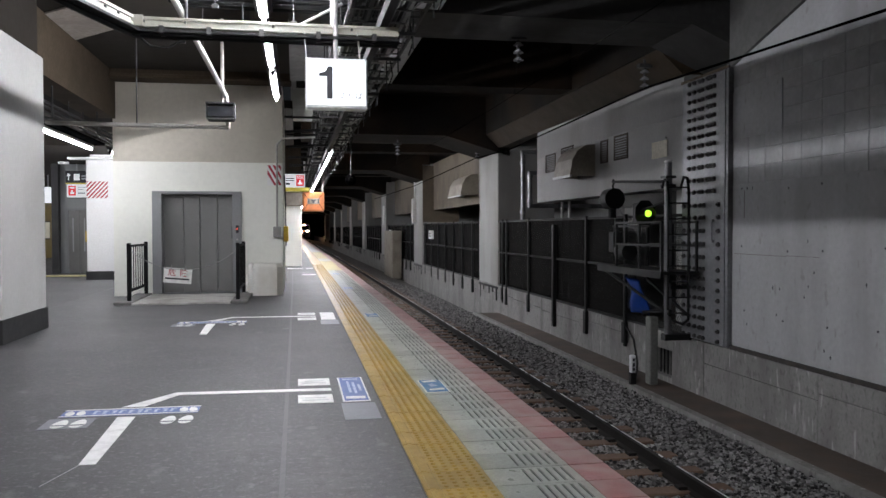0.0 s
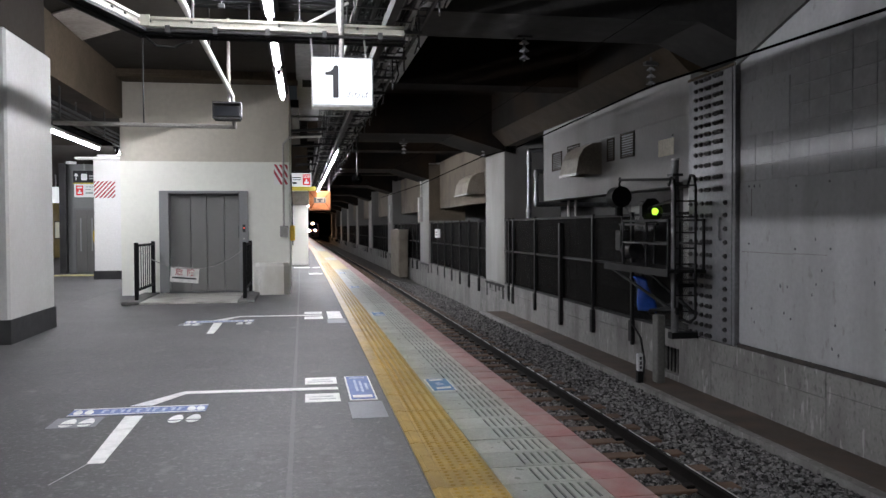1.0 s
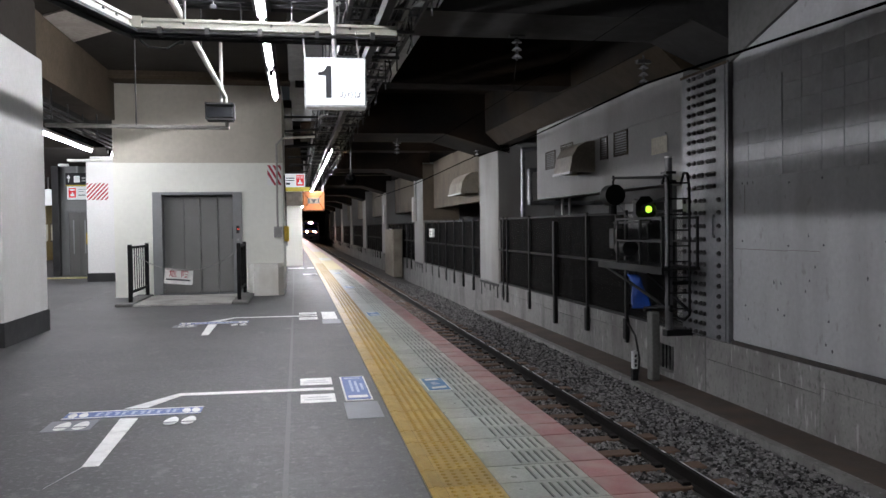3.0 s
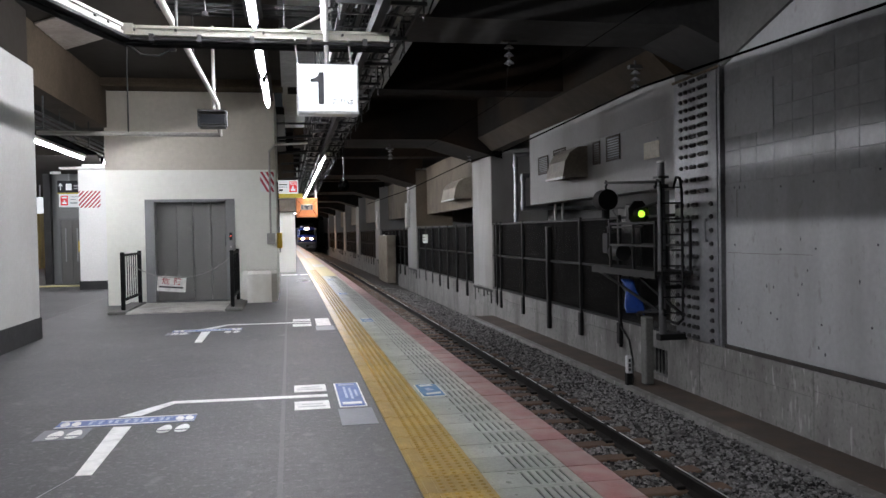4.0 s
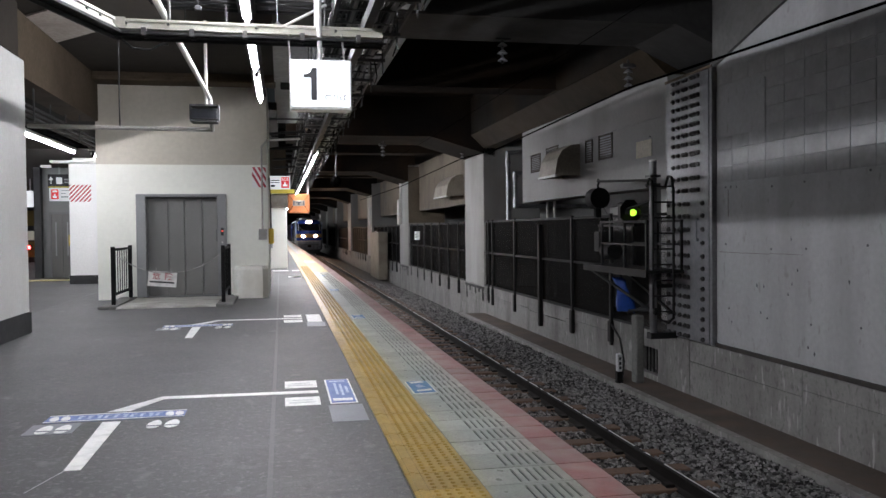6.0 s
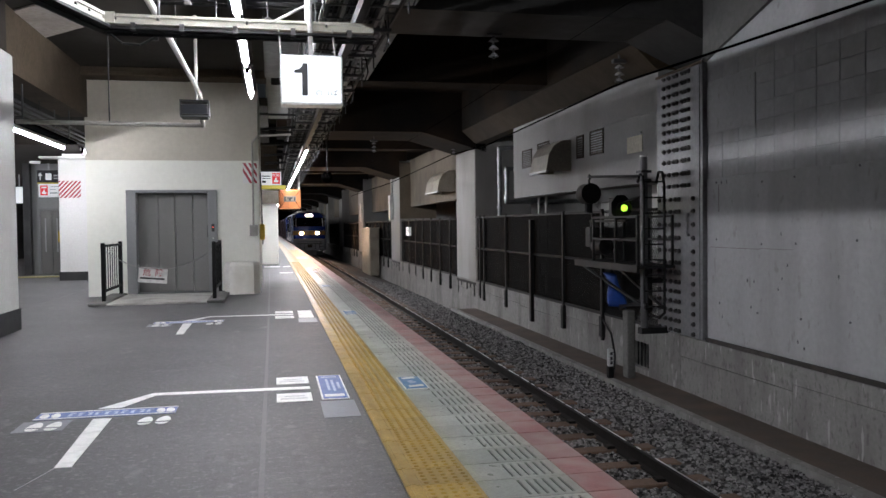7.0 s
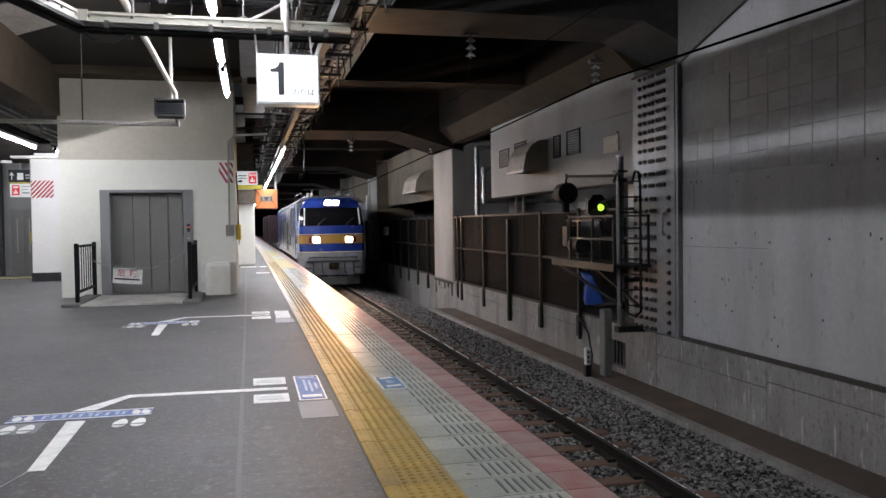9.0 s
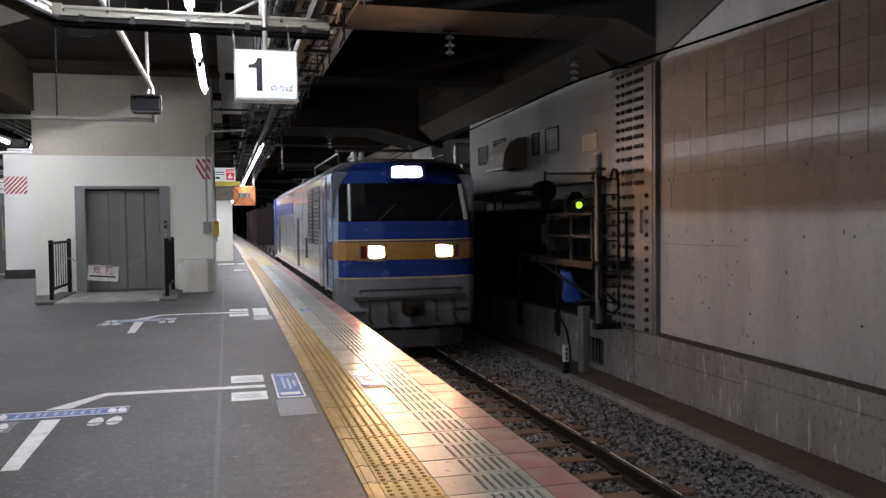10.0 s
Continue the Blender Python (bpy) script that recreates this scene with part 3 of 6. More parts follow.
for k, (a, b) in enumerate(cut_wall(-14.03, 130, 2.9)):
    if a < 14.1 < b or a < 13.15 < b:
        for p in ((a + 0.006, 13.19, -1.75, LOW_TOP), (13.99, b - 0.006, -1.75, LOW_TOP), (13.19, 13.99, -0.73, LOW_TOP), (13.19, 13.99, -1.75, -1.20)):
            if p[1] > p[0]:
                part("concrete_panel", follow_line(boxes((WALL_X, WALL_X + 0.3, *p))), M["concrete"], low)
        continue
    seam = -0.71 + 0.05 * math.sin(k * 2.1)
    part("concrete_panel", bevelled(follow_line(boxes((WALL_X, WALL_X + 0.3, a + 0.005, b - 0.005, seam + 0.004, LOW_TOP))), 0.006), M["concrete"], low)
    part("concrete_panel", bevelled(follow_line(boxes((WALL_X + 0.004, WALL_X + 0.3, a + 0.005, b - 0.005, -1.75, seam - 0.004))), 0.006), M["concrete"], low)
part("niche_bars", boxes(*[(WALL_X + 0.1, WALL_X + 0.12, 13.3 + 0.14 * i, 13.32 + 0.14 * i, -1.2, -0.73) for i in range(5)]), M["black_metal"], low, "dark iron bars in a niche")

upper = structure("wall_east", boxes((WALL_X + 0.035, WALL_X + 0.5, -20, 11.28, -0.36, 5.6)), M["wall_block"], "tall grey painted concrete block wall with dark joints", "wall")
part("plaster_face", boxes((WALL_X + 0.02, WALL_X + 0.06, -20, 11.27, -0.34, 2.04)), M["wall_block"], upper, "smooth grey plastered lower face")
part("plaster_face", boxes((WALL_X + 0.02, WALL_X + 0.06, -20, 11.27, 3.72, 5.6)), M["wall_block"], upper, "smooth grey plastered upper face")
part("plaster_face", boxes((WALL_X + 0.016, WALL_X + 0.06, 10.02, 11.27, 2.72, 3.42)), M["wall_block"], upper, "smooth plastered repair patch")
part("ledge", boxes((WALL_X - 0.01, WALL_X + 0.1, -20, 11.28, LOW_TOP + 0.004, -0.36)), M["ledge"], upper, "dark dirty ledge")
block_mesh = mesh_of("concrete_block", bevelled(boxes((0, 0.06, 0.004, 0.416, 0.004, 0.236)), 0.004), M["wall_tile"])
for r in range(7):
    for c in range(36):
        y = 10.85 - 0.42 * (c + 1)
        z = 2.05 + 0.24 * r
        if y > 9.7 and 2.7 < z + 0.12 < 3.45:
            continue
        o = new("concrete_block", block_mesh)
        o.parent = upper
        o.location = (WALL_X + 0.02 + 0.004 * random.random(), y, z)
for r in range(7):
    z = 2.05 + 0.24 * r
    if not 2.7 < z + 0.12 < 3.45:
        o = new("concrete_block", block_mesh)
        o.parent = upper
        o.location = (WALL_X + 0.021, 10.85, z)
hole = mesh_of("tie_hole", rod(bmesh.new(), (-0.004, 0, 0), (0.02, 0, 0), 0.016, 8), M["ink"])
for i in range(9):
    for z in (1.98, 1.14, 0.2):
        o = new("tie_hole", hole)
        o.parent = upper
        o.location = (WALL_X + 0.018, 10.9 - 0.93 * i + 0.12 * math.sin(i * 3 + z), z + 0.05 * math.sin(i * 5.0))
part("repair_crack", boxes((WALL_X + 0.016, WALL_X + 0.03, 9.9, 11.2, 1.02, 1.025), (WALL_X + 0.016, WALL_X + 0.03, 9.2, 9.9, 1.03, 1.034), (WALL_X + 0.016, WALL_X + 0.03, 10.94, 10.946, 1.55, 1.95)), M["slab_dark"], upper, "thin dark crack in the plaster")

spall_rng = random.Random(21)
for k in range(26):
    y, z, n = spall_rng.uniform(3.5, 11.0), spall_rng.uniform(-0.25, 2.0), spall_rng.randint(5, 8)
    bm = bmesh.new()
    ring = [bm.verts.new((0, spall_rng.uniform(0.4, 1) * math.cos(math.tau * i / n) * 0.022, spall_rng.uniform(0.4, 1.2) * math.sin(math.tau * i / n) * 0.035)) for i in range(n)]
    tip = bm.verts.new((-0.003, 0, 0))
    for i in range(n):
        bm.faces.new((ring[i], ring[(i + 1) % n], tip))
    part("spall", bm, M["ink"], upper).location = (WALL_X + 0.018, y, z)

# riveted steel column
col = thing("steel_column", "riveted grey steel column cover set in the tunnel wall", "column", kind="structure")
part("cover_plate", boxes((WALL_X - 0.03, WALL_X + 0.3, 11.42, 12.80, -0.40, 3.80)), M["steel_plate"], col)
part("edge_channel", bevelled(boxes((WALL_X - 0.05, WALL_X + 0.2, 11.29, 11.33, -0.40, 3.86)), 0.008), M["steel_plate"], col)
part("edge_channel", bevelled(boxes((WALL_X - 0.02, WALL_X + 0.2, 11.345, 11.415, -0.40, 3.84)), 0.008), M["steel_plate"], col)
part("cap_strip", boxes((WALL_X - 0.05, WALL_X + 0.2, 11.29, 12.82, 3.80, 3.84)), M["brown_beam"], col)
bolt = bmesh.new()
rod(bolt, (0, 0, 0), (-0.035, 0, 0), 0.036, 6)
rod(bolt, (-0.03, 0, 0), (-0.055, 0, 0), 0.018, 6)
bolt = mesh_of("bolt", bolt, M["bolt"])
HIGH_ROWS = [3.75 - 0.147 * k for k in range(8)] + [2.56, 2.375, 2.17, 1.98]
LOW_ROWS = [1.765, 1.57, 1.36, 1.15, 0.94] + [0.75 - 0.157 * k for k in range(8)]
for z in HIGH_ROWS:
    for y in (12.53, 12.355, 12.185, 12.09, 11.91, 11.82, 11.715):
        o = new("bolt", bolt)
        o.parent, o.location = col, (WALL_X - 0.03, y, z)
for z in LOW_ROWS:
    for y in (12.70, 12.505, 12.315, 12.145, 12.035, 11.575):
        o = new("bolt", bolt)
        o.parent, o.location = col, (WALL_X - 0.03, y, z)
part("lifting_lug", boxes((WALL_X - 0.07, WALL_X - 0.03, 11.72, 11.80, 1.50, 1.54), (WALL_X - 0.07, WALL_X - 0.03, 11.72, 11.80, 1.18, 1.22), (WALL_X - 0.07, WALL_X - 0.05, 11.74, 11.78, 1.2, 1.54)), M["steel_plate"], col)
gus = bmesh.new()
for x in (WALL_X - 0.03, WALL_X + 0.03):
    gus.faces.new([gus.verts.new((x, y, z)) for y, z in ((11.3, 3.80), (11.3, 5.6), (6.0, 5.6), (8.4, 4.62))])
gus.verts.ensure_lookup_table()
for i in range(4):
    j = (i + 1) % 4
    gus.faces.new([gus.verts[k] for k in (i, j, 4 + j, 4 + i)])
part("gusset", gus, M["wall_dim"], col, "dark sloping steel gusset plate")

# white upper wall between column and the first pier
pan = structure("wall_panel", boxes((WALL_X, WALL_X + 0.5, 12.82, 21.3, 2.1, 3.98)), M["wall_grey"], "whitewashed concrete upper wall over the fence", "wall")
part("ledge_line", boxes((WALL_X - 0.012, WALL_X, 12.82, 21.3, 3.30, 3.33)), M["wall_grey"], pan)


def vent(name, y0, y1, z0, z1):
    v = thing(name, "rusty louvred vent grille in a whitewashed wall", "vent", "vents in the wall", at=(WALL_X, 0, 0))
    part("frame", boxes((-0.02, 0, y0, y0 + 0.04, z0, z1), (-0.02, 0, y1 - 0.04, y1, z0, z1), (-0.02, 0, y0, y1, z0, z0 + 0.04), (-0.02, 0, y0, y1, z1 - 0.04, z1)), M["vent_brown"], v)
    part("backing", boxes((-0.004, 0, y0, y1, z0, z1)), M["ink"], v)
    n = 8
    for i in range(n):
        z = z0 + 0.05 + (z1 - z0 - 0.1) * i / n
        part("slat", boxes((-0.018, -0.006, y0 + 0.04, y1 - 0.04, z, z + 0.025)), M["vent_brown"], v)
    return v


for y0, y1, z0, z1 in ((19.70, 20.50, 2.84, 3.30), (16.2, 16.6, 2.78, 3.26), (15.15, 15.85, 2.78, 3.28), (18.35, 19.25, 3.0, 3.36)):
    vent("wall_vent", y0, y1, z0, z1)


def hood(at, s=1.0, long=2.0):
    h = thing("vent_hood", "dented beige sheet metal vent hood on the wall", "vent hood", "hoods on the wall", at=at)
    bm = bmesh.new()
    prof = [(0, 0.72), (-0.22, 0.70), (-0.42, 0.58), (-0.54, 0.38), (-0.60, 0.05), (-0.60, 0.0)]
    L = [[bm.verts.new((x * s, y, z * s)) for x, z in prof] + [bm.verts.new((0, y, 0))] for y in (0, long)]
    for i in range(len(prof) - 1):
        bm.faces.new((L[0][i], L[0][i + 1], L[1][i + 1], L[1][i]))
    bm.faces.new(L[0]), bm.faces.new(L[1][::-1])
    part("cowl", bm, M["hood"], h)
    part("drip_edge", boxes((-0.62 * s, -0.56 * s, -0.02, long + 0.02, -0.03, 0.02)), M["pipe"], h)
    return h


hood((WALL_X, 16.95, 2.55), 0.95, 1.15)
tag = thing("wall_plate", "faded beige notice plate screwed to the wall", "plate")
part("plate", bevelled(boxes((WALL_X - 0.012, WALL_X, 13.42, 14.05, 2.66, 2.96)), 0.004), M["tag"], tag)
part("screw", rod(bmesh.new(), (WALL_X - 0.02, 13.47, 3.0), (WALL_X, 13.47, 3.0), 0.012, 6), M["ink"], tag)

# piers, beams and bays further on
PIERS = [(25.5, 28.2)] + [(41.0 + 16 * i, 44.0 + 16 * i) for i in range(8)]


def beam_shape(x0, x1, z0, z1, haunch, drop):
    return [(x0, z0), (x1 - haunch, z0), (x1, z0 - drop), (x1, z1), (x0, z1)]


def prism(outline, y0, y1):
    bm = bmesh.new()
    a = [bm.verts.new((x, y0, z)) for x, z in outline]
    b = [bm.verts.new((x, y1, z)) for x, z in outline]
    n = len(outline)
    bm.faces.new(a), bm.faces.new(b[::-1])
    for i in range(n):
        j = (i + 1) % n
        bm.faces.new((a[i], a[j], b[j], b[i]))
    return bm


for k, (a, b) in enumerate(PIERS):
    dx = bend(a)
    p = structure("pier_%d" % (k + 1), bevelled(boxes((WALL_X + dx, WALL_X + 1.9 + dx, a, b, -0.47, 4.7)), 0.03), M["pier"], "tall whitewashed concrete pier", "pier")
    part("foot_bracket", boxes(*[(WALL_X + dx - 0.02, WALL_X + dx + 0.1, y, y + 0.12, -0.47 - d, -0.47) for y, d in ((a + 0.1, 0.45), (a + 0.6, 0.2), (a + 1.1, 0.28), (a + 1.9, 0.22), (b - 0.3, 0.5))], (WALL_X + dx - 0.02, WALL_X + dx + 0.1, a, b, -0.55, -0.47)), M["black_metal"], p, "black iron bracket under the pier")
    structure("beam_%d" % (k + 1), prism(beam_shape(0.2 + dx, WALL_X + dx + 0.4, 4.35, 5.6, 2.1, 0.62), a, b), M["sooty"], "sooted, shade-black concrete cross beam with a haunch", "beam")
    structure("mid_beam_%d" % (k + 1), boxes((-0.1 + dx, WALL_X + dx + 0.4, a + 8.6, a + 9.6, 4.62, 5.6)), M["sooty"], "sooted, shade-black concrete cross beam", "beam")
    if k:
        # Pier 2's face is browner; later piers keep the pier paint.
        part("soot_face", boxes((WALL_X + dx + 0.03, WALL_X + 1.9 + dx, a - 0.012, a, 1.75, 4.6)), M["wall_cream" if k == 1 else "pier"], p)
    if k < 5:
        e = PIERS[k + 1][0]
        structure("bay_wall_%d" % (k + 1), boxes((WALL_X + dx + 0.5, WALL_X + dx + 0.8, b, e, 2.35, 4.7)), M["wall_cream"], "cream concrete upper wall between piers, dimmed in its colour", "wall")
structure("beam_near", prism(beam_shape(-0.1, WALL_X + 0.4, 4.42, 5.6, 1.0, 0.45), 11.32, 12.82), M["sooty_grey"], "dark soot-stained steel cross beam", "beam")
structure("beam_rear", boxes((-3.5, WALL_X + 0.4, -1.5, 0.3, 4.42, 5.6)), M["sooty_grey"], "dark soot-stained cross beam", "beam")
structure("beam_lift", boxes((0.0, WALL_X + 0.4, 17.2, 18.0, 4.45, 5.6)), M["sooty"], "sooted, shade-black cross beam", "beam")
structure("wall_beam", prism([(WALL_X - 0.45, 4.40), (WALL_X + 0.5, 4.40), (WALL_X + 0.5, 5.6), (WALL_X - 0.45, 5.6)], 12.83, 25.49), M["sooty"], "sooted, shade-black beam above the wall", "beam")
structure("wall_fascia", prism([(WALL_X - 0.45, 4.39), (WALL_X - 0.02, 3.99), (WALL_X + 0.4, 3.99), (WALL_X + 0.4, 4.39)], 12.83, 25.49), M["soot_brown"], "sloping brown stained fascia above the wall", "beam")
hood((WALL_X + 0.45, 30.6, 2.68), 1.15, 2.6)
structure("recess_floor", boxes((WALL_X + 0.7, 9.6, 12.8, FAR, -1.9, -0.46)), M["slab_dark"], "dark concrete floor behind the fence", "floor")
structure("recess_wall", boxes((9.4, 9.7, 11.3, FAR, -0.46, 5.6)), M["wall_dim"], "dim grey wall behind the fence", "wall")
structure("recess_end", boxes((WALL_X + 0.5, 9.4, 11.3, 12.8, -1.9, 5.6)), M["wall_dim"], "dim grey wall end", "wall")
structure("ceiling_track", boxes((-0.1, 9.7, -20, FAR, 5.6, 5.8)), M["sooty"], "sooted, shade-black concrete ceiling over the track", "ceiling")
cab = thing("trackside_cabinet", "tall beige steel equipment cabinet beside the track", "cabinet")
part("body", bevelled(boxes((5.55, 6.1, 48, 52.6, -1.55, 1.25)), 0.03), M["hood"], cab)
part("lid", boxes((5.52, 6.12, 47.97, 52.63, 1.25, 1.29)), M["hood"], cab)
part("door", boxes((5.535, 5.55, 48.2, 52.4, -1.3, 1.1)), M["hood"], cab)


# fences
def fence(y0, y1, posts, double=()):
    f = thing("mesh_fence", "black steel mesh fence on top of the wall", "fence", "mesh fences between piers")
    dx = bend(y0)
    for z in (1.60, 0.62, -0.42):
        part("rail", boxes((WALL_X + dx - 0.03, WALL_X + dx + 0.02, y0, y1, z, z + 0.05)), M["fence_rail" if z > 0 else "black_metal"], f)
    part("mesh_panel", boxes((WALL_X + dx + 0.022, WALL_X + dx + 0.027, y0, y1, -0.40, 1.62)), M["netting"], f, "dense black wire netting")
    for y in posts:
        part("post", bevelled(boxes((WALL_X + dx - 0.06, WALL_X + dx - 0.0, y - 0.04, y + 0.04, -0.92, 1.68)), 0.008), M["black_metal"], f)
        part("foot", bevelled(boxes((WALL_X + dx - 0.085, WALL_X + dx - 0.001, y - 0.075, y + 0.075, -0.90 - 0.06 * math.sin(y * 7), -0.44)), 0.012), M["black_metal"], f)
    for y in double:
        part("post", bevelled(boxes((WALL_X + dx - 0.10, WALL_X + dx - 0.0, y - 0.08, y + 0.05, -1.05, 1.50)), 0.008), M["black_metal"], f)
    return f


fence(15.2, 25.45, (15.15, 17.35, 21.95, 24.38, 24.87), (19.62,))
cl = thing("chain_link_fence", "open chain-link fence beside the signal cage", "fence")
for z in (1.60, 0.62, -0.42):
    part("rail", boxes((WALL_X - 0.03, WALL_X + 0.02, 12.84, 15.2, z, z + 0.05)), M["fence_rail" if z > 0 else "black_metal"], cl)
wires = bmesh.new()
for i in range(-44, 50):
    for s in (-1, 1):
        y0 = 12.84 + 0.075 * i if s > 0 else 15.2 - 0.075 * i
        a, b = (y0, -0.40), (y0 + s * 2.0, 1.60)
        pts = []
        for p, q in ((a, b),):
            t0 = max(0.0, min(1.0, ((12.84 if s > 0 else 15.2) - p[0]) / (q[0] - p[0])))
            t1 = max(0.0, min(1.0, ((15.2 if s > 0 else 12.84) - p[0]) / (q[0] - p[0])))
            pts = [(p[0] + (q[0] - p[0]) * t, p[1] + (q[1] - p[1]) * t) for t in (t0, t1)]
        if abs(pts[0][0] - pts[1][0]) > 0.03:
            rod(wires, (WALL_X + 0.01 * s, *pts[0]), (WALL_X + 0.01 * s, *pts[1]), 0.004, 3)
tagged(part("wire_mesh", wires, M["fence_rail"], cl, "diamond wire mesh"), kind="stuff")
structure("inner_wall", boxes((WALL_X + 0.75, WALL_X + 0.9, 12.82, 14.6, -0.46, 4.0)), M["pillar_paint"], "grey block wall behind the chain-link fence", "wall")
for k in range(7):
    a, b = PIERS[k][1], PIERS[k + 1][0]
    n = 7
    fence(a + 0.03, b - 0.03, [a + (b - a) * (i + 0.5) / n for i in range(n)])
for y, z, y0 in ((38.0, 1.2, 28.2), (54.5, 1.2, 44.0)):
    n = thing("fence_notice", "small white notice fixed to the black fence", "notice", "notices on the fence")
    part("board", boxes((WALL_X + bend(y0) - 0.1, WALL_X + bend(y0) + 0.02, y, y + 0.8, z - 0.28, z + 0.12)), M["white_paint"], n)
    part("bars", boxes((WALL_X + bend(y0) - 0.104, WALL_X + bend(y0) - 0.1, y + 0.15, y + 0.65, z - 0.05, z), (WALL_X + bend(y0) - 0.104, WALL_X + bend(y0) - 0.1, y + 0.15, y + 0.65, z - 0.17, z - 0.13)), M["ink"], n)


# pipes on the pier side
def pipe_run(name, label, pts, r, m="pipe", cat="pipe", collars=()):
    t = thing(name, label, cat)
    part("tube", run(bmesh.new(), pts, r, 10), M[m], t, smooth=False)
    for p in pts[1:-1]:
        bm = bmesh.new()
        bmesh.ops.create_uvsphere(bm, u_segments=10, v_segments=6, radius=r * 1.15, matrix=Matrix.Translation(p))
        part("elbow", bm, M[m], t)
    for c in collars:
        part("collar", rod(bmesh.new(), (c[0], c[1], c[2] - 0.05), (c[0], c[1], c[2] + 0.05), r * 1.35, 10), M[m], t)
    return t


pipe_run("drain_pipe", "grey steel drain pipe standing by the pier", [(6.62, 23.52, -0.4), (6.62, 23.52, 3.66), (7.3, 23.42, 3.70)], 0.062, "steel_pipe", collars=((6.62, 23.52, 3.35), (6.62, 23.52, 1.9)))
pipe_run("drain_pipe", "short grey steel pipe bent into the wall", [(9.42, 22.77, 2.05), (6.62, 22.77, 2.05), (6.62, 22.77, 3.0), (7.4, 22.77, 3.02)], 0.062, "steel_pipe", collars=((6.62, 22.77, 2.9), (6.62, 22.77, 2.2)))
for y in (21.0, 20.4):
    pipe_run("conduit", "thin pale conduit behind the fence", [(7.0, y, -0.4), (7.0, y, 2.4)], 0.035, "pipe")
box_in = thing("wall_cabinet", "grey cabinet standing in the dim recess", "cabinet")
part("body", bevelled(boxes((7.6, 8.2, 17.0, 18.2, -0.46, 1.9)), 0.02), M["wall_grey"], box_in)
for y in (58.0, 43.2):
    g = thing("pier_conduit_box", "grey junction box and pipe on the pier", "junction box", "boxes on the piers")
    part("box", bevelled(boxes((WALL_X - 0.35, WALL_X - 0.15, y - 0.2, y + 0.3, 1.7, 3.0)), 0.02), M["pipe"], g)
    part("tube", rod(bmesh.new(), (WALL_X - 0.2, y, 3.0), (WALL_X - 0.2, y, 4.6), 0.06), M["pipe"], g)

# ---- lettering and stripes ----
def lettering(name, text, size, m, parent, at, rx=0, ry=0, rz=0, stretch=1.0):
    cu = bpy.data.curves.new(name, "FONT")
    cu.body, cu.size, cu.align_x, cu.align_y = text, size, "CENTER", "CENTER"
    cu.extrude, cu.offset = 0.0015, size * 0.01
    tmp = bpy.data.objects.new(name, cu)
    scene.collection.objects.link(tmp)
    me = bpy.data.meshes.new_from_object(tmp.evaluated_get(bpy.context.evaluated_depsgraph_get()))
    bpy.data.objects.remove(tmp)
    me.materials.clear()
    me.materials.append(m)
    ob = new(name, me)
    ob.parent = parent
    ob.matrix_basis = pose(*at, rx, ry, rz) @ Matrix.Diagonal((stretch, 1, 1, 1))
    return ob


def clip_poly(pts, axis, limit, keep_less):
    out = []
    for p, q in zip(pts, pts[1:] + pts[:1]):
        a, b = (p[axis] <= limit) == keep_less, (q[axis] <= limit) == keep_less
        if a:
            out.append(p)
        if a != b:
            s = (limit - p[axis]) / (q[axis] - p[axis])
            out.append((p[0] + s * (q[0] - p[0]), p[1] + s * (q[1] - p[1])))
    return out


def stripe_sheet(w, h, n, lean):
    """Slanted stripes clipped to a sheet w by h, facing -y."""
    bm = bmesh.new()
    pitch = (w + abs(lean)) / n
    for i in range(-1, n + 2):
        x = i * pitch + (lean if lean < 0 else 0)
        pts = [(x, 0), (x + pitch * 0.5, 0), (x + pitch * 0.5 - lean, h), (x - lean, h)]
        pts = [(p[0] + (lean if lean > 0 else 0), p[1]) for p in pts]
        for ax, lim, less in ((0, 0, False), (0, w, True)):
            pts = clip_poly(pts, ax, lim, less) if pts else pts
        if len(pts) > 2:
            bm.faces.new([bm.verts.new((px, 0, pz)) for px, pz in pts])
    r = bmesh.ops.extrude_face_region(bm, geom=bm.faces[:])
    for v in r["geom"]:
        if isinstance(v, bmesh.types.BMVert):
            v.co.y -= 0.002
    return bm


def hazard_sign(at, w, h, n=6, lean=0.4):
    s = thing("hazard_panel", "white panel with slanted red stripes on a wall", "warning panel", "striped warning panels", at=at)
    part("panel", boxes((0, w, -0.008, 0, 0, h)), M["white_plaster"], s)
    st = part("stripes", stripe_sheet(w, h, n, lean), M["sign_red"], s, "dark red slanted stripes")
    st.location = (0, -0.009, 0)
    return s


# ---- markings on the platform ----
def slab(pts, h=0.003, z=0.001):
    bm = bmesh.new()
    a = [bm.verts.new((x, y, z)) for x, y in pts]
    b = [bm.verts.new((x, y, z + h)) for x, y in pts]
    bm.faces.new(a[::-1]), bm.faces.new(b)
    for i in range(len(pts)):
        j = (i + 1) % len(pts)
        bm.faces.new((a[i], a[j], b[j], b[i]))
    return bm


def rect(x0, x1, y0, y1, z=0.001):
    return slab([(x0, y0), (x1, y0), (x1, y1), (x0, y1)], 0.003, z)


def oval(cx, cy, rx, ry, turn, z=0.001):
    pts = []
    for i in range(18):
        a = i * math.tau / 18
        u, v = rx * math.cos(a) * (1 - 0.18 * math.sin(a)), ry * math.sin(a)
        pts.append((cx + u * math.cos(turn) - v * math.sin(turn), cy + u * math.sin(turn) + v * math.cos(turn)))
    return slab(pts, 0.003, z)


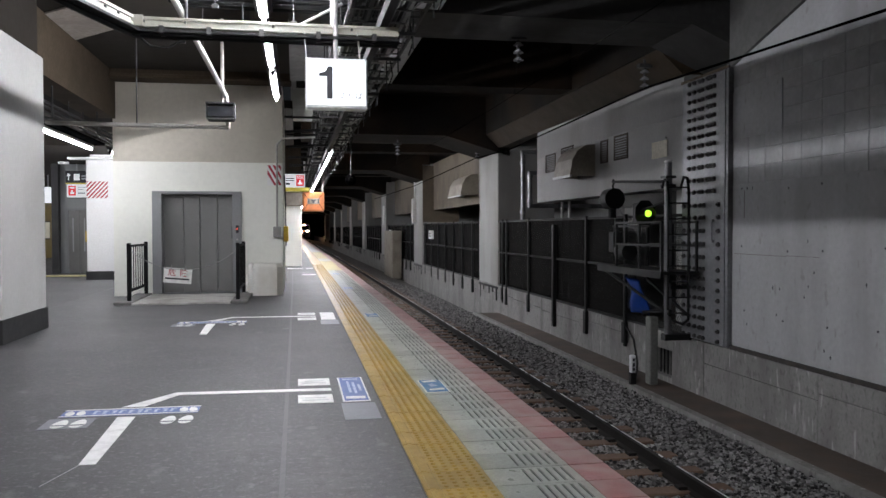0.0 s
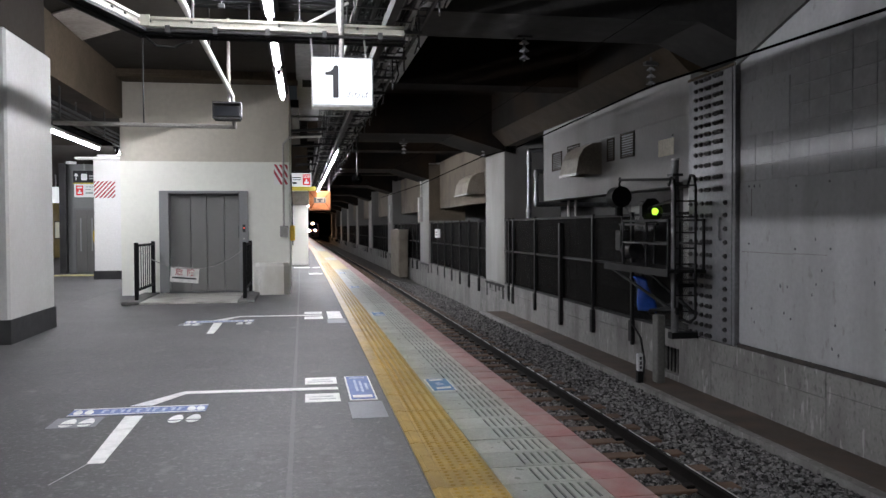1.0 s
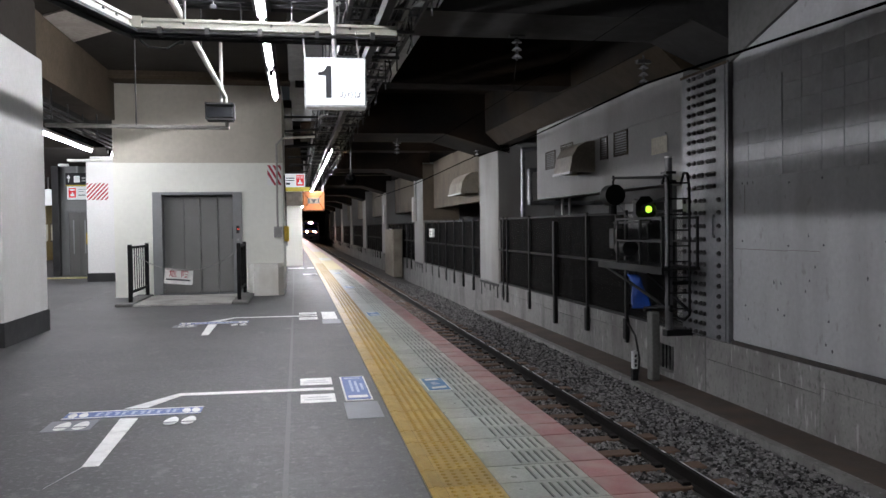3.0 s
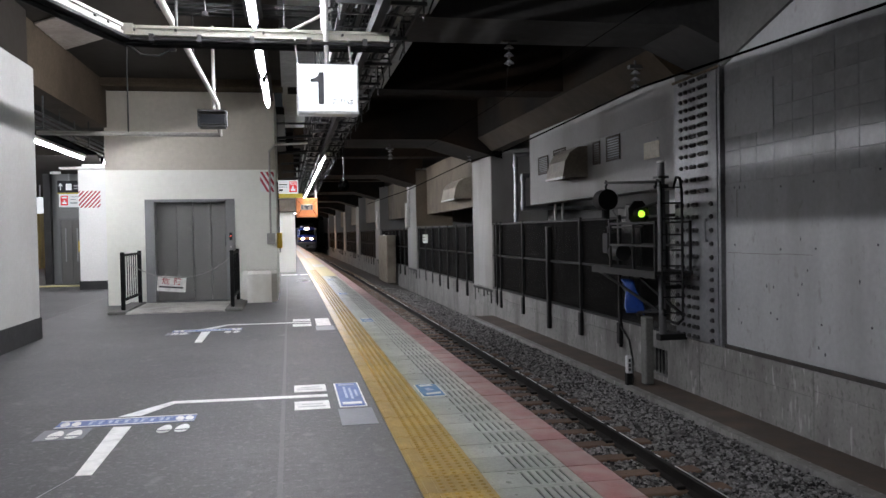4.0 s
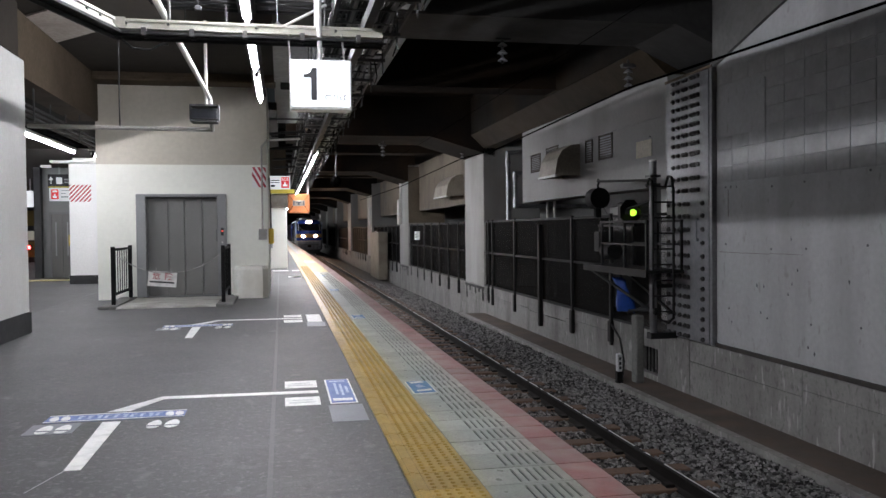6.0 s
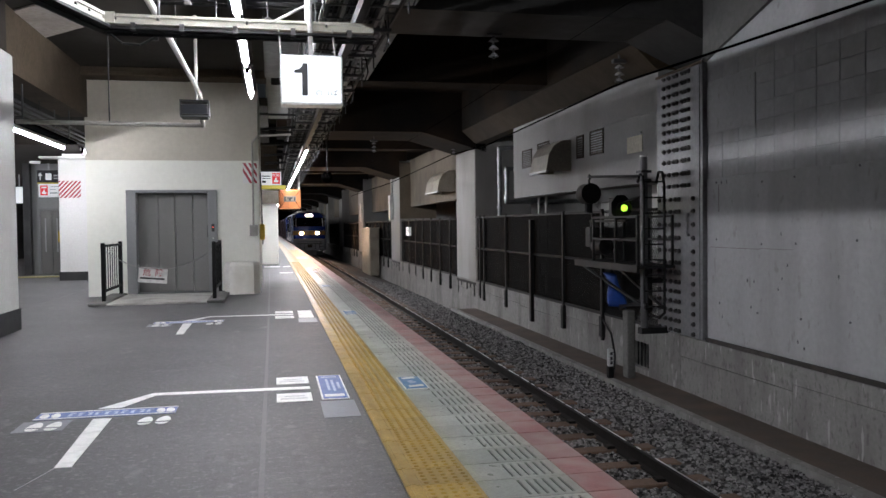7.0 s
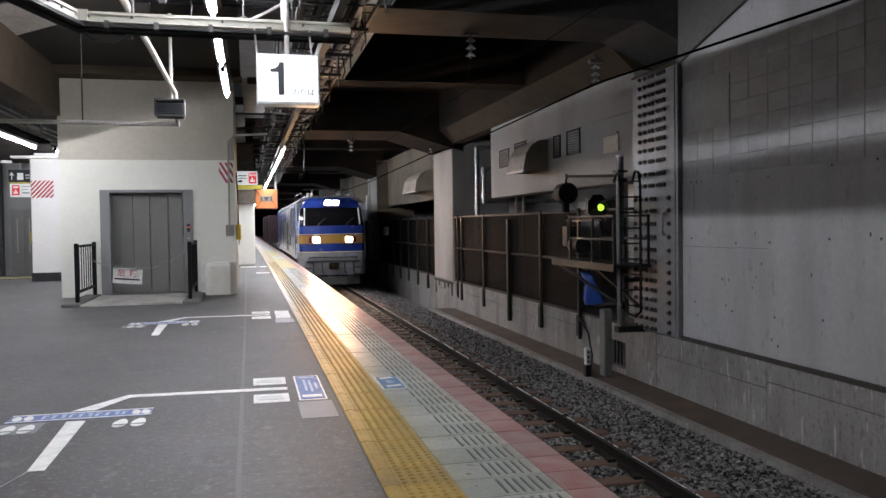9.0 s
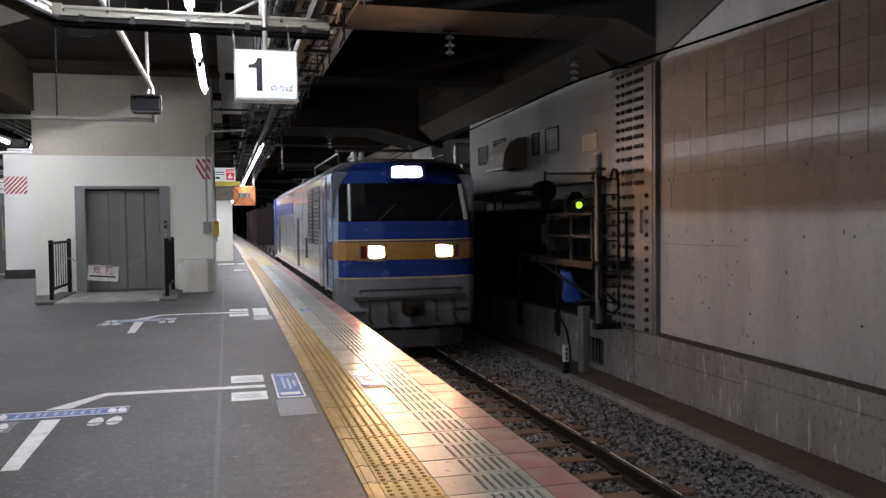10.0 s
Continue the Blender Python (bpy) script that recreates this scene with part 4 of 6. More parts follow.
def queue_marking(dy, far):
    q = thing("queue_marking", "white and blue queue lines with footprints on asphalt", "floor marking", "queue markings on the platform", at=(0, dy, 0))
    part("stem", slab([(-1.285, 5.11), (-1.19, 5.11), (-1.195, 6.36), (-1.325, 6.37)]), M["white_paint"], q)
    part("lead_line", slab([(-1.36, 6.72), (-1.19, 6.72), (-0.99, 7.135), (0.285, 7.085), (0.285, 7.195), (-1.02, 7.245)]), M["white_paint"], q)
    ban = part("banner", rect(-1.755, -0.755, 6.43, 6.66), M["blue_paint"], q, "worn blue banner strip with white lettering")
    part("banner_edge", rect(-1.755, -0.755, 6.43, 6.45, 0.004), M["white_paint"], ban)
    part("banner_edge", rect(-1.755, -0.755, 6.64, 6.66, 0.004), M["white_paint"], ban)
    for i in range(10):
        x = -1.53 + 0.062 * i
        part("lettering_bar", rect(x, x + 0.042, 6.575, 6.595, 0.004), M["pale_blue"], ban)
        part("lettering_bar", rect(x + 0.008 * (i % 3), x + 0.022 + 0.008 * (i % 3), 6.49, 6.57, 0.004), M["pale_blue"], ban)
    for x in (-1.70, -1.62, -0.87, -0.80):
        part("footprint", oval(x, 6.545, 0.032, 0.075, 0.1, 0.004), M["white_paint"], ban)
    part("film", rect(-1.80, -1.47, 6.06, 6.38, 0.0005), M["pale_film"], q, "greyish film patch")
    for x in (-1.68, -1.555, -0.935, -0.81):
        part("footprint", oval(x, 6.20, 0.05, 0.125, -0.05, 0.004), M["white_paint"], q)
        part("foot_gap", rect(x - 0.05, x + 0.05, 6.135, 6.15, 0.0075), M["pale_film"], q)
    for y0, y1 in ((7.35, 7.68), (6.60, 6.93)):
        w = part("white_board", rect(0.0, 0.285, y0, y1), M["white_paint"], q, "scuffed white board with faint grey print")
        part("lettering_bar", rect(0.03, 0.25, y0 + 0.09, y0 + 0.13, 0.004), M["print_grey"], w)
        part("lettering_bar", rect(0.06, 0.23, y0 + 0.19, y0 + 0.22, 0.004), M["print_grey"], w)
    b = part("notice_board", rect(0.36, 0.585, 6.61, 7.68), M["white_paint"], q, "blue notice with white edge and lettering")
    if not far:
        part("field", rect(0.375, 0.57, 6.64, 7.65, 0.004), M["blue_paint"], b)
        for i, (x, y0, y1) in enumerate(((0.43, 6.95, 7.45), (0.475, 6.9, 7.4), (0.52, 7.0, 7.3))):
            part("lettering_bar", rect(x, x + 0.022, y0, y1, 0.0075), M["pale_blue"], b)
        part("lettering_bar", rect(0.39, 0.55, 6.69, 6.78, 0.0075), M["white_paint"], b)
        part("lettering_bar", rect(0.40, 0.54, 7.53, 7.58, 0.0075), M["pale_blue"], b)
    part("film", rect(0.34, 0.61, 5.97, 6.55, 0.0005), M["pale_film"], q, "greyish film patch")
    return q


queue_marking(0, False)
queue_marking(6.08, True)
for y in (25.0, 29.0):
    q = thing("queue_board", "scuffed white board stuck on asphalt", "floor marking", "boards on the platform")
    part("board", rect(-0.35 if y > 28 else 0.15, 0.2 if y > 28 else 0.55, y, y + 0.6), M["white_paint"], q)
    part("board", rect(0.3, 0.55, y, y + 0.6), M["white_paint"], q)
crack = thing("chalk_line", "thin faint line scratched across asphalt", "floor marking")
part("line", slab([(-1.389, 4.72), (-1.386, 4.72), (-1.281, 5.1), (-1.285, 5.1)]), M["pale_grey"], crack)


def foot_plate(y):
    p = thing("blue_floor_plate", "blue plate with white marks set in grey tiles", "floor plate", "blue plates along the edge", at=(0, y, 0.003))
    part("plate", rect(1.075, 1.285, 0, 0.56), M["white_paint"], p)
    f = part("field", rect(1.088, 1.272, 0.02, 0.54, 0.004), M["plate_blue"], p, "worn bright blue field")
    part("mark", slab([(1.12, 0.06), (1.25, 0.09), (1.25, 0.16), (1.12, 0.12)], 0.003, 0.0075), M["white_paint"], f)
    part("mark", slab([(1.12, 0.43), (1.24, 0.46), (1.22, 0.52), (1.11, 0.49)], 0.003, 0.0075), M["white_paint"], f)
    part("mark", slab([(1.15, 0.22), (1.22, 0.26), (1.18, 0.36), (1.14, 0.34)], 0.003, 0.0075), M["pale_blue"], f)


for y in (6.83, 12.9, 19.0, 25.2):
    foot_plate(y)

# ---- lift and its wall ----
structure("lift_wall", boxes((-3.76, -2.93, 17.95, 18.35, 0, 4.5), (-1.22, -0.30, 17.95, 21.4, 0, 4.5), (-2.93, -1.22, 17.95, 18.35, 2.14, 4.5)), M["wall_white"], "off-white painted concrete wall around a lift", "wall")
# Old paint differs only faintly; the extra darkness stands for shade.
part("old_paint", boxes((-3.76, -0.30, 17.946, 17.95, 2.82, 4.455)), M["wall_old"], bpy.data.objects["lift_wall"], "old brownish paint on the upper wall, darkened to carry shade")
structure("lift_shaft", boxes((-3.76, -1.22, 18.9, 21.4, 0, 4.5), (-3.76, -2.95, 18.35, 18.9, 0, 4.5)), M["wall_white"], "off-white painted lift shaft", "wall")
lift = thing("lift_door", "closed grey steel lift door with a wide frame", "lift door")
part("frame_side", bevelled(boxes((-2.99, -2.80, 17.91, 18.30, 0.04, 2.20)), 0.006), M["grey_frame"], lift)
part("frame_side", bevelled(boxes((-1.355, -1.165, 17.91, 18.30, 0.04, 2.20)), 0.006), M["grey_frame"], lift)
part("frame_head", bevelled(boxes((-2.80, -1.355, 17.912, 18.30, 2.14, 2.20)), 0.006), M["grey_frame"], lift)
for x0, x1, y in ((-2.80, -2.39, 18.20), (-2.385, -2.055, 18.18), (-2.05, -1.69, 18.20), (-1.685, -1.355, 18.215)):
    part("door_leaf", bevelled(boxes((x0, x1, y, y + 0.05, 0.05, 2.14)), 0.006), M["grey_paint"], lift)
part("sill", boxes((-2.80, -1.355, 17.92, 18.3, 0.035, 0.05)), M["steel_plate"], lift)
pnl = part("call_panel", bevelled(boxes((-1.295, -1.215, 17.895, 17.91, 0.95, 1.52)), 0.004), M["grey_frame"], lift)
part("indicator", boxes((-1.285, -1.225, 17.889, 17.895, 1.32, 1.48)), M["ink"], pnl)
part("red_lamp", rod(bmesh.new(), (-1.255, 17.889, 1.41), (-1.255, 17.885, 1.41), 0.014), M["red_glow"], pnl)
for z in (1.08, 1.18):
    part("button", rod(bmesh.new(), (-1.255, 17.895, z), (-1.255, 17.885, z), 0.016), M["white_paint"], pnl)
part("handle_strip", boxes((-1.40, -1.38, 18.205, 18.215, 1.2, 1.45)), M["steel_plate"], lift)
structure("lift_step", bevelled(boxes((-3.25, -0.95, 15.75, 17.94, -0.02, 0.035)), 0.012), M["slab_pale"], "worn pale concrete slab before the lift", "step")
for x in (-3.32, -1.24):
    structure("fence_footing", bevelled(boxes((x, x + 0.32, 15.72, 18.0, 0.0, 0.06)), 0.015), M["concrete"], "low grey concrete strip under a rail", "footing")


def side_rail(x):
    f = thing("guard_rail", "black steel guard rail with upright bars", "railing", "rails beside the lift", at=(x, 16.05, 0.06))
    for y in (0, 1.75):
        part("post", bevelled(boxes((-0.035, 0.035, y - 0.035, y + 0.035, 0, 1.08)), 0.006), M["black_metal"], f)
    for z in (0.16, 1.0):
        part("rail", boxes((-0.02, 0.02, 0.035, 1.715, z, z + 0.045)), M["black_metal"], f)
    for i in range(7):
        part("bar", rod(bmesh.new(), (0, 0.22 + 0.22 * i, 0.2), (0, 0.22 + 0.22 * i, 1.0), 0.010, 6), M["black_metal"], f)
    return f


side_rail(-3.10)
side_rail(-1.12)
chain = thing("safety_chain", "pale plastic chain sagging between two rails", "chain")
CH = [(-3.08 + 1.94 * i / 30, 16.1 + 0.3 * math.sin(math.pi * i / 30), 1.02 - 0.40 * (1 - (2 * i / 30 - 1) ** 2) ** 0.9 - 0.02 * (i < 12)) for i in range(31)]
part("links", run(bmesh.new(), CH, 0.009, 5), M["pipe"], chain)
ds = thing("danger_sign", "white notice with red characters hung on a chain", "sign", at=(-2.28, 16.42, 0.50))
ds.rotation_euler = (0, radians(5.0), 0)
part("board", bevelled(boxes((-0.265, 0.265, -0.006, 0.006, -0.145, 0.145)), 0.003), M["white_paint"], ds)
lettering("character", "危", 0.15, M["sign_red"], ds, (-0.11, -0.009, 0.05), 90)
lettering("character", "険", 0.15, M["sign_red"], ds, (0.11, -0.009, 0.05), 90)
part("lettering_bar", boxes((-0.23, 0.22, -0.009, -0.006, -0.075, -0.045)), M["ink"], ds, "one line of small dark print")
for x in (-0.13, 0.13):
    part("hook", rod(bmesh.new(), (x, 0, 0.13), (x, 0, 0.20), 0.012, 6), M["pipe"], ds)
stub = bmesh.new()
part_pts = [(-1.03, 17.96), (-1.03, 17.70), (-0.92, 17.52), (-0.42, 17.52), (-0.31, 17.70), (-0.31, 17.96)]
sa = [[stub.verts.new((x * (1 - g) - 0.67 * g, y + g * 0.3 if y < 17.9 else y, z)) for x, y in part_pts] for z, g in ((0, 0), (0.60, 0.0), (0.67, 0.08))]
for a, b in zip(sa, sa[1:]):
    for i in range(6):
        stub.faces.new((a[i], a[(i + 1) % 6], b[(i + 1) % 6], b[i]))
stub.faces.new(sa[-1]), stub.faces.new(sa[0][::-1])
structure("wall_footing", stub, M["footing_paint"], "chamfered pale concrete footing at the wall corner", "footing")
hazard_sign((-0.62, 17.949, 2.34), 0.29, 0.43, 5, 0.25)
cd = pipe_run("wall_conduit", "cream conduit with a junction box on the wall", [(-0.42, 17.90, 1.42), (-0.42, 17.90, 3.20), (-0.30, 17.86, 3.34), (0.4, 17.86, 3.38)], 0.022, "pale_pipe")
part("junction_box", bevelled(boxes((-0.50, -0.33, 17.83, 17.95, 1.22, 1.45)), 0.01), M["pipe"], cd)
yb = thing("emergency_button_box", "small yellow emergency box on the wall corner", "emergency box")
part("case", bevelled(boxes((-0.30, -0.19, 18.5, 18.72, 1.12, 1.46)), 0.015), M["yellow"], yb)
part("cable", run(bmesh.new(), [(-0.25, 18.6, 1.46), (-0.25, 18.6, 1.9), (-0.27, 18.6, 2.6)], 0.015, 6), M["black_metal"], yb)
part("pull_ring", rod(bmesh.new(), (-0.24, 18.6, 1.02), (-0.24, 18.6, 1.12), 0.02, 6), M["pipe"], yb)

# ---- pillars and the aisle ----
p1 = structure("pillar_near", bevelled(boxes((-4.55, -3.52, 10.62, 12.43, 0.0, 3.84)), 0.03), M["pillar_paint"], "off-white painted concrete pillar with a dark base", "pillar")
part("skirting", boxes((-4.57, -3.505, 10.60, 12.445, 0.0, 0.30)), M["skirting"], p1, "dark grey painted base band")
p2 = structure("pillar_aisle", bevelled(boxes((-5.72, -4.92, 23.9, 24.7, 0.0, 3.4)), 0.02), M["white_plaster"], "bright white pillar with a dark base", "pillar")
part("skirting", boxes((-5.74, -4.90, 23.885, 24.72, 0.0, 0.24)), M["skirting"], p2, "dark grey painted base band")
hazard_sign((-5.70, 23.88, 2.26), 0.56, 0.46, 9, -0.42)
p3 = structure("pillar_far", bevelled(boxes((-0.46, 0.17, 31.0, 32.2, 0.0, 2.9)), 0.02), M["wall_white"], "off-white pillar near the platform edge", "pillar")
# The shaft's dim look is put into this dark brown colour.
part("upper_shaft", boxes((-0.45, 0.16, 31.01, 32.2, 2.9, 4.5)), M["soot_brown"], p3, "beige upper shaft, dark brown to carry its dimness")
part("grey_box", bevelled(boxes((-0.44, 0.20, 30.7, 31.0, 2.26, 2.76)), 0.02), M["hood"], p3, "beige box cladding")
sos = thing("emergency_sign", "red and white emergency stop sign over yellow strip", "sign", at=(-0.44, 30.6, 2.78))
part("panel", bevelled(boxes((0, 0.74, -0.04, 0.0, 0.15, 0.64)), 0.006), M["white_lit"], sos)
part("red_field", boxes((0.42, 0.70, -0.045, -0.04, 0.20, 0.60)), M["sign_red_lit"], sos)
lettering("lettering", "SOS", 0.14, M["white_lit"], sos, (0.56, -0.048, 0.51), 90)
part("pictogram", boxes((0.53, 0.58, -0.049, -0.045, 0.26, 0.42), (0.48, 0.64, -0.049, -0.045, 0.26, 0.33)), M["white_lit"], sos)
part("print_bar", boxes((0.05, 0.36, -0.043, -0.04, 0.46, 0.50), (0.05, 0.36, -0.043, -0.04, 0.38, 0.41), (0.05, 0.20, -0.043, -0.04, 0.24, 0.32)), M["ink"], sos)
part("yellow_strip", boxes((0, 0.90, -0.04, 0, 0, 0.15)), M["yellow_lit"], sos)
part("wall_bracket", boxes((0.1, 0.5, 0.0, 0.42, 0.05, 0.12)), M["pipe"], sos)
ob_ = thing("orange_box", "worn orange equipment box hung on steel posts", "equipment box", at=(0.75, 38, 2.66))
part("case", bevelled(boxes((-0.49, 0.49, 0, 0.7, -0.44, 0.44)), 0.03), M["orange"], ob_)
part("panel", bevelled(boxes((-0.28, 0.28, -0.02, 0, -0.12, 0.15)), 0.006), M["hood"], ob_)
part("pictogram", boxes((-0.12, 0.12, -0.026, -0.02, 0.02, 0.08), (-0.05, 0.05, -0.026, -0.02, -0.07, 0.02), (-0.24, -0.19, -0.026, -0.02, -0.08, 0.11), (0.19, 0.24, -0.026, -0.02, -0.08, 0.11)), M["ink"], ob_)
for a in ((-0.26, -0.1, -0.46, -0.42), (0.26, -0.1, 0.46, -0.42), (-0.26, 0.14, -0.46, 0.40), (0.26, 0.14, 0.46, 0.40)):
    part("brace", rod(bmesh.new(), (a[0], -0.015, a[1]), (a[2], -0.015, a[3]), 0.012, 6), M["vent_brown"], ob_)
for x in (-0.4, 0.42):
    part("hanger", boxes((x - 0.04, x + 0.04, 0.1, 0.18, 0.4, 1.95)), M["pipe"], ob_)
structure("hanger_beam", boxes((0.2, 1.4, 37.9, 38.4, 4.5, 5.6)), M["sooty"], "dark beam over the platform", "beam")

# aisle back wall with a second lift
bw = structure("aisle_wall", boxes((-7.35, -3.0, 27.5, 27.9, 0, 3.5)), M["aisle_grey"], "smooth grey clad wall at the aisle's end", "wall")
dr = thing("aisle_door", "grey double door with long pull handles", "door")
part("frame", boxes((-7.17, -7.11, 27.44, 27.5, 0, 2.05), (-7.17, -5.8, 27.44, 27.5, 2.0, 2.06)), M["grey_frame"], dr)
for x in (-7.10, -6.76, -6.42, -6.08):
    d = part("leaf", bevelled(boxes((x, x + 0.33, 27.455, 27.495, 0.02, 2.0)), 0.005), M["grey_paint"], dr)
    if x < -6.5:
        part("handle", boxes((x + 0.12, x + 0.155, 27.43, 27.45, 0.7, 1.75)), M["pale_grey"], d, "long bright pull handle")
part("sticker", boxes((-6.62, -6.45, 27.44, 27.45, 1.0, 1.35)), M["yellow"], dr, "yellow sticker")
gs = thing("guide_sign", "black hanging guide sign with white pictograms", "sign", at=(-7.14, 27.3, 2.86))
part("panel", bevelled(boxes((0, 1.2, 0, 0.15, 0, 0.38)), 0.006), M["ink"], gs)
part("arrow", boxes((0.085, 0.105, -0.004, 0, 0.08, 0.28)), M["white_lit"], gs)
bm = bmesh.new()
bm.faces.new([bm.verts.new(v) for v in ((0.03, -0.003, 0.21), (0.16, -0.003, 0.21), (0.095, -0.003, 0.31))])
part("arrow_head", bm, M["white_lit"], gs)
part("pictogram", boxes((0.25, 0.42, -0.004, 0, 0.08, 0.28)), M["white_lit"], gs)
part("print_bar", boxes((0.48, 0.65, -0.004, 0, 0.19, 0.24), (0.48, 0.65, -0.004, 0, 0.11, 0.15)), M["pale_grey"], gs)
part("yellow_strip", boxes((0, 1.2, 0, 0.15, -0.03, 0)), M["yellow_lit"], gs)
part("hanger", boxes((0.3, 0.34, 0.06, 0.1, 0.38, 0.7)), M["pale_grey"], gs)
s2 = thing("emergency_sign", "red and white emergency stop sign over the door", "sign", at=(-7.09, 27.25, 2.41))
part("panel", bevelled(boxes((0, 0.62, 0, 0.25, 0, 0.40)), 0.006), M["white_lit"], s2)
part("red_field", boxes((0.05, 0.27, -0.005, 0, 0.05, 0.36)), M["sign_red_lit"], s2)
part("pictogram", boxes((0.14, 0.18, -0.009, -0.005, 0.1, 0.22), (0.10, 0.22, -0.009, -0.005, 0.1, 0.16), (0.09, 0.23, -0.009, -0.005, 0.27, 0.32)), M["white_lit"], s2)
part("print_bar", boxes((0.33, 0.58, -0.004, 0, 0.3, 0.33), (0.33, 0.5, -0.004, 0, 0.22, 0.25), (0.33, 0.55, -0.004, 0, 0.1, 0.15)), M["pale_grey"], s2)
structure("aisle_column", boxes((-7.56, -7.36, 27.3, 27.7, 0, 3.5)), M["skirting"], "dark grey steel column", "column")
structure("threshold", boxes((-7.9, -4.9, 25.75, 26.2, 0.0, 0.03)), M["yellow_worn"], "worn pale threshold strip on the floor", "threshold")
tr = thing("commuter_train", "departing ochre yellow commuter train with lit windows and red tail lamps", "train")
part("body", bevelled(boxes((-1.45, 1.45, 0, 20, -0.15, 2.75)), 0.06), M["train_body"], tr)
part("roof", prism([(-1.42, 2.70), (1.42, 2.70), (1.1, 2.98), (0.5, 3.06), (-0.5, 3.06), (-1.1, 2.98)], 0.05, 19.95), M["dark_metal"], tr)
part("underframe", boxes((-1.3, 1.3, 0.2, 19.8, -0.75, -0.15)), M["under"], tr)
for k in range(4):
    y = 2.2 + 4.6 * k
    d = part("door", bevelled(boxes((1.44, 1.462, y, y + 1.3, -0.1, 2.1)), 0.006), M["train_body"], tr)
    for dy in (0.12, 0.74):
        part("pane", boxes((1.46, 1.468, y + dy, y + dy + 0.44, 0.95, 1.75)), M["window_lit"], d)
    for dy in (1.62, 2.75):
        w = part("window", boxes((1.44, 1.458, y + dy, y + dy + 1.0, 0.92, 1.80)), M["ink"], tr)
        part("pane", boxes((1.456, 1.464, y + dy + 0.05, y + dy + 0.95, 0.97, 1.75)), M["window_lit"], w)
for x in (-1.22, -0.38, 0.46):
    w = part("end_window", boxes((x, x + 0.76, -0.012, 0, 0.95, 1.85)), M["ink"], tr)
    part("pane", boxes((x + 0.06, x + 0.70, -0.02, -0.012, 1.02, 1.55)), M["window_lit"], w)
part("end_sill", boxes((-1.40, 1.40, -0.02, 0.0, -0.15, 0.02)), M["under"], tr)
for x in (-1.05, 1.05):
    c = part("tail_lamp_case", boxes((x - 0.16, x + 0.16, -0.03, 0, 0.46, 0.72)), M["ink"], tr)
    part("tail_lamp", rod(bmesh.new(), (x, -0.03, 0.59), (x, -0.06, 0.59), 0.09, 16), M["tail_red"], c, "glowing red tail lamp")
for x in (-0.95, 0.95):
    for y in (3.0, 17.0):
        b = part("bogie", boxes((x - 0.1, x + 0.1, y - 1.4, y + 1.4, -0.85, -0.55)), M["under"], tr)
        for dy in (-1.05, 1.05):
            part("wheel", rod(bmesh.new(), (x * 0.6 - 0.06, y + dy, -0.87), (x * 0.6 + 0.06, y + dy, -0.87), 0.43, 20), M["under"], b)
ls = thing("lit_notice", "small bright lit notice hanging in the aisle", "sign")
part("panel", boxes((-9.42, -9.10, 33.0, 33.1, 2.4, 3.0)), M["sign"], ls)
part("hanger", boxes((-9.28, -9.24, 33.03, 33.07, 3.0, 3.5)), M["pale_grey"], ls)
structure("wall_west", boxes((-16.2, -16, -20, FAR, -2, 5.6)), M["wall_dim"], "dim grey wall beyond the other track", "wall")
structure("wall_rear", boxes((-16, 9.7, -20.2, -20, -2, 5.6)), M["wall_dim"], "plain grey wall closing the platform", "wall")
structure("wall_tunnel_end", boxes((-16, 9.7, FAR, FAR + 0.2, -2, 5.6)), M["sooty"], "dark end of the tunnel", "wall")
structure("wall_far_west", boxes((-11.85, -3.0, 62, 62.2, 0, 5.6)), M["wall_dim"], "dim grey wall far down the platform", "wall")
for y in (-12, 44, 56, 70, 84):
    structure("pillar_row", bevelled(boxes((-0.46 + bend(y), 0.17 + bend(y), y, y + 1.2, 0, 4.5)), 0.02), M["wall_white"], "off-white platform pillar", "pillar")

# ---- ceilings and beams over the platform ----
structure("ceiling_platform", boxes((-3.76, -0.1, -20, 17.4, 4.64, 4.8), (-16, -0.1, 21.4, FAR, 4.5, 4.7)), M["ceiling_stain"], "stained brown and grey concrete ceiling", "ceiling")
structure("ceiling_strip", follow_line(boxes((-0.1, 2.0, 12.83, 17.19, 4.46, 4.62), (-0.1, 2.0, 0.31, 11.31, 4.46, 4.62), (-0.1, 2.0, 18.01, 25.49, 4.7, 4.85))), M["ceiling_grey"], "flat pale grey ceiling strip above the platform edge", "ceiling")
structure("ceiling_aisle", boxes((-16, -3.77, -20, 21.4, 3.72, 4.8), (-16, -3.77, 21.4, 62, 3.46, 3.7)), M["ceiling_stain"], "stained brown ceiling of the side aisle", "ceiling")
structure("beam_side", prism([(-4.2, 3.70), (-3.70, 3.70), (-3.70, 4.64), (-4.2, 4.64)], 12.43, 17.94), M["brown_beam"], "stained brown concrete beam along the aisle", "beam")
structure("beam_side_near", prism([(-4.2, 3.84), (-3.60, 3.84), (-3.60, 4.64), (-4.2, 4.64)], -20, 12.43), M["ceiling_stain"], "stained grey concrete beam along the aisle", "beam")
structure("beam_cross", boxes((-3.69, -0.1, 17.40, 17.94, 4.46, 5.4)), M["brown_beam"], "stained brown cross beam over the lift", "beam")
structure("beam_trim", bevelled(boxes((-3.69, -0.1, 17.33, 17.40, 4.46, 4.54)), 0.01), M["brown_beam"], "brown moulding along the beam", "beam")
structure("ceiling_patch", prism([(0, 0), (1, 0), (1, 0.02), (0, 0.02)], 0, 1), M["old_patch"], "brown patch of repaired ceiling", "ceiling")
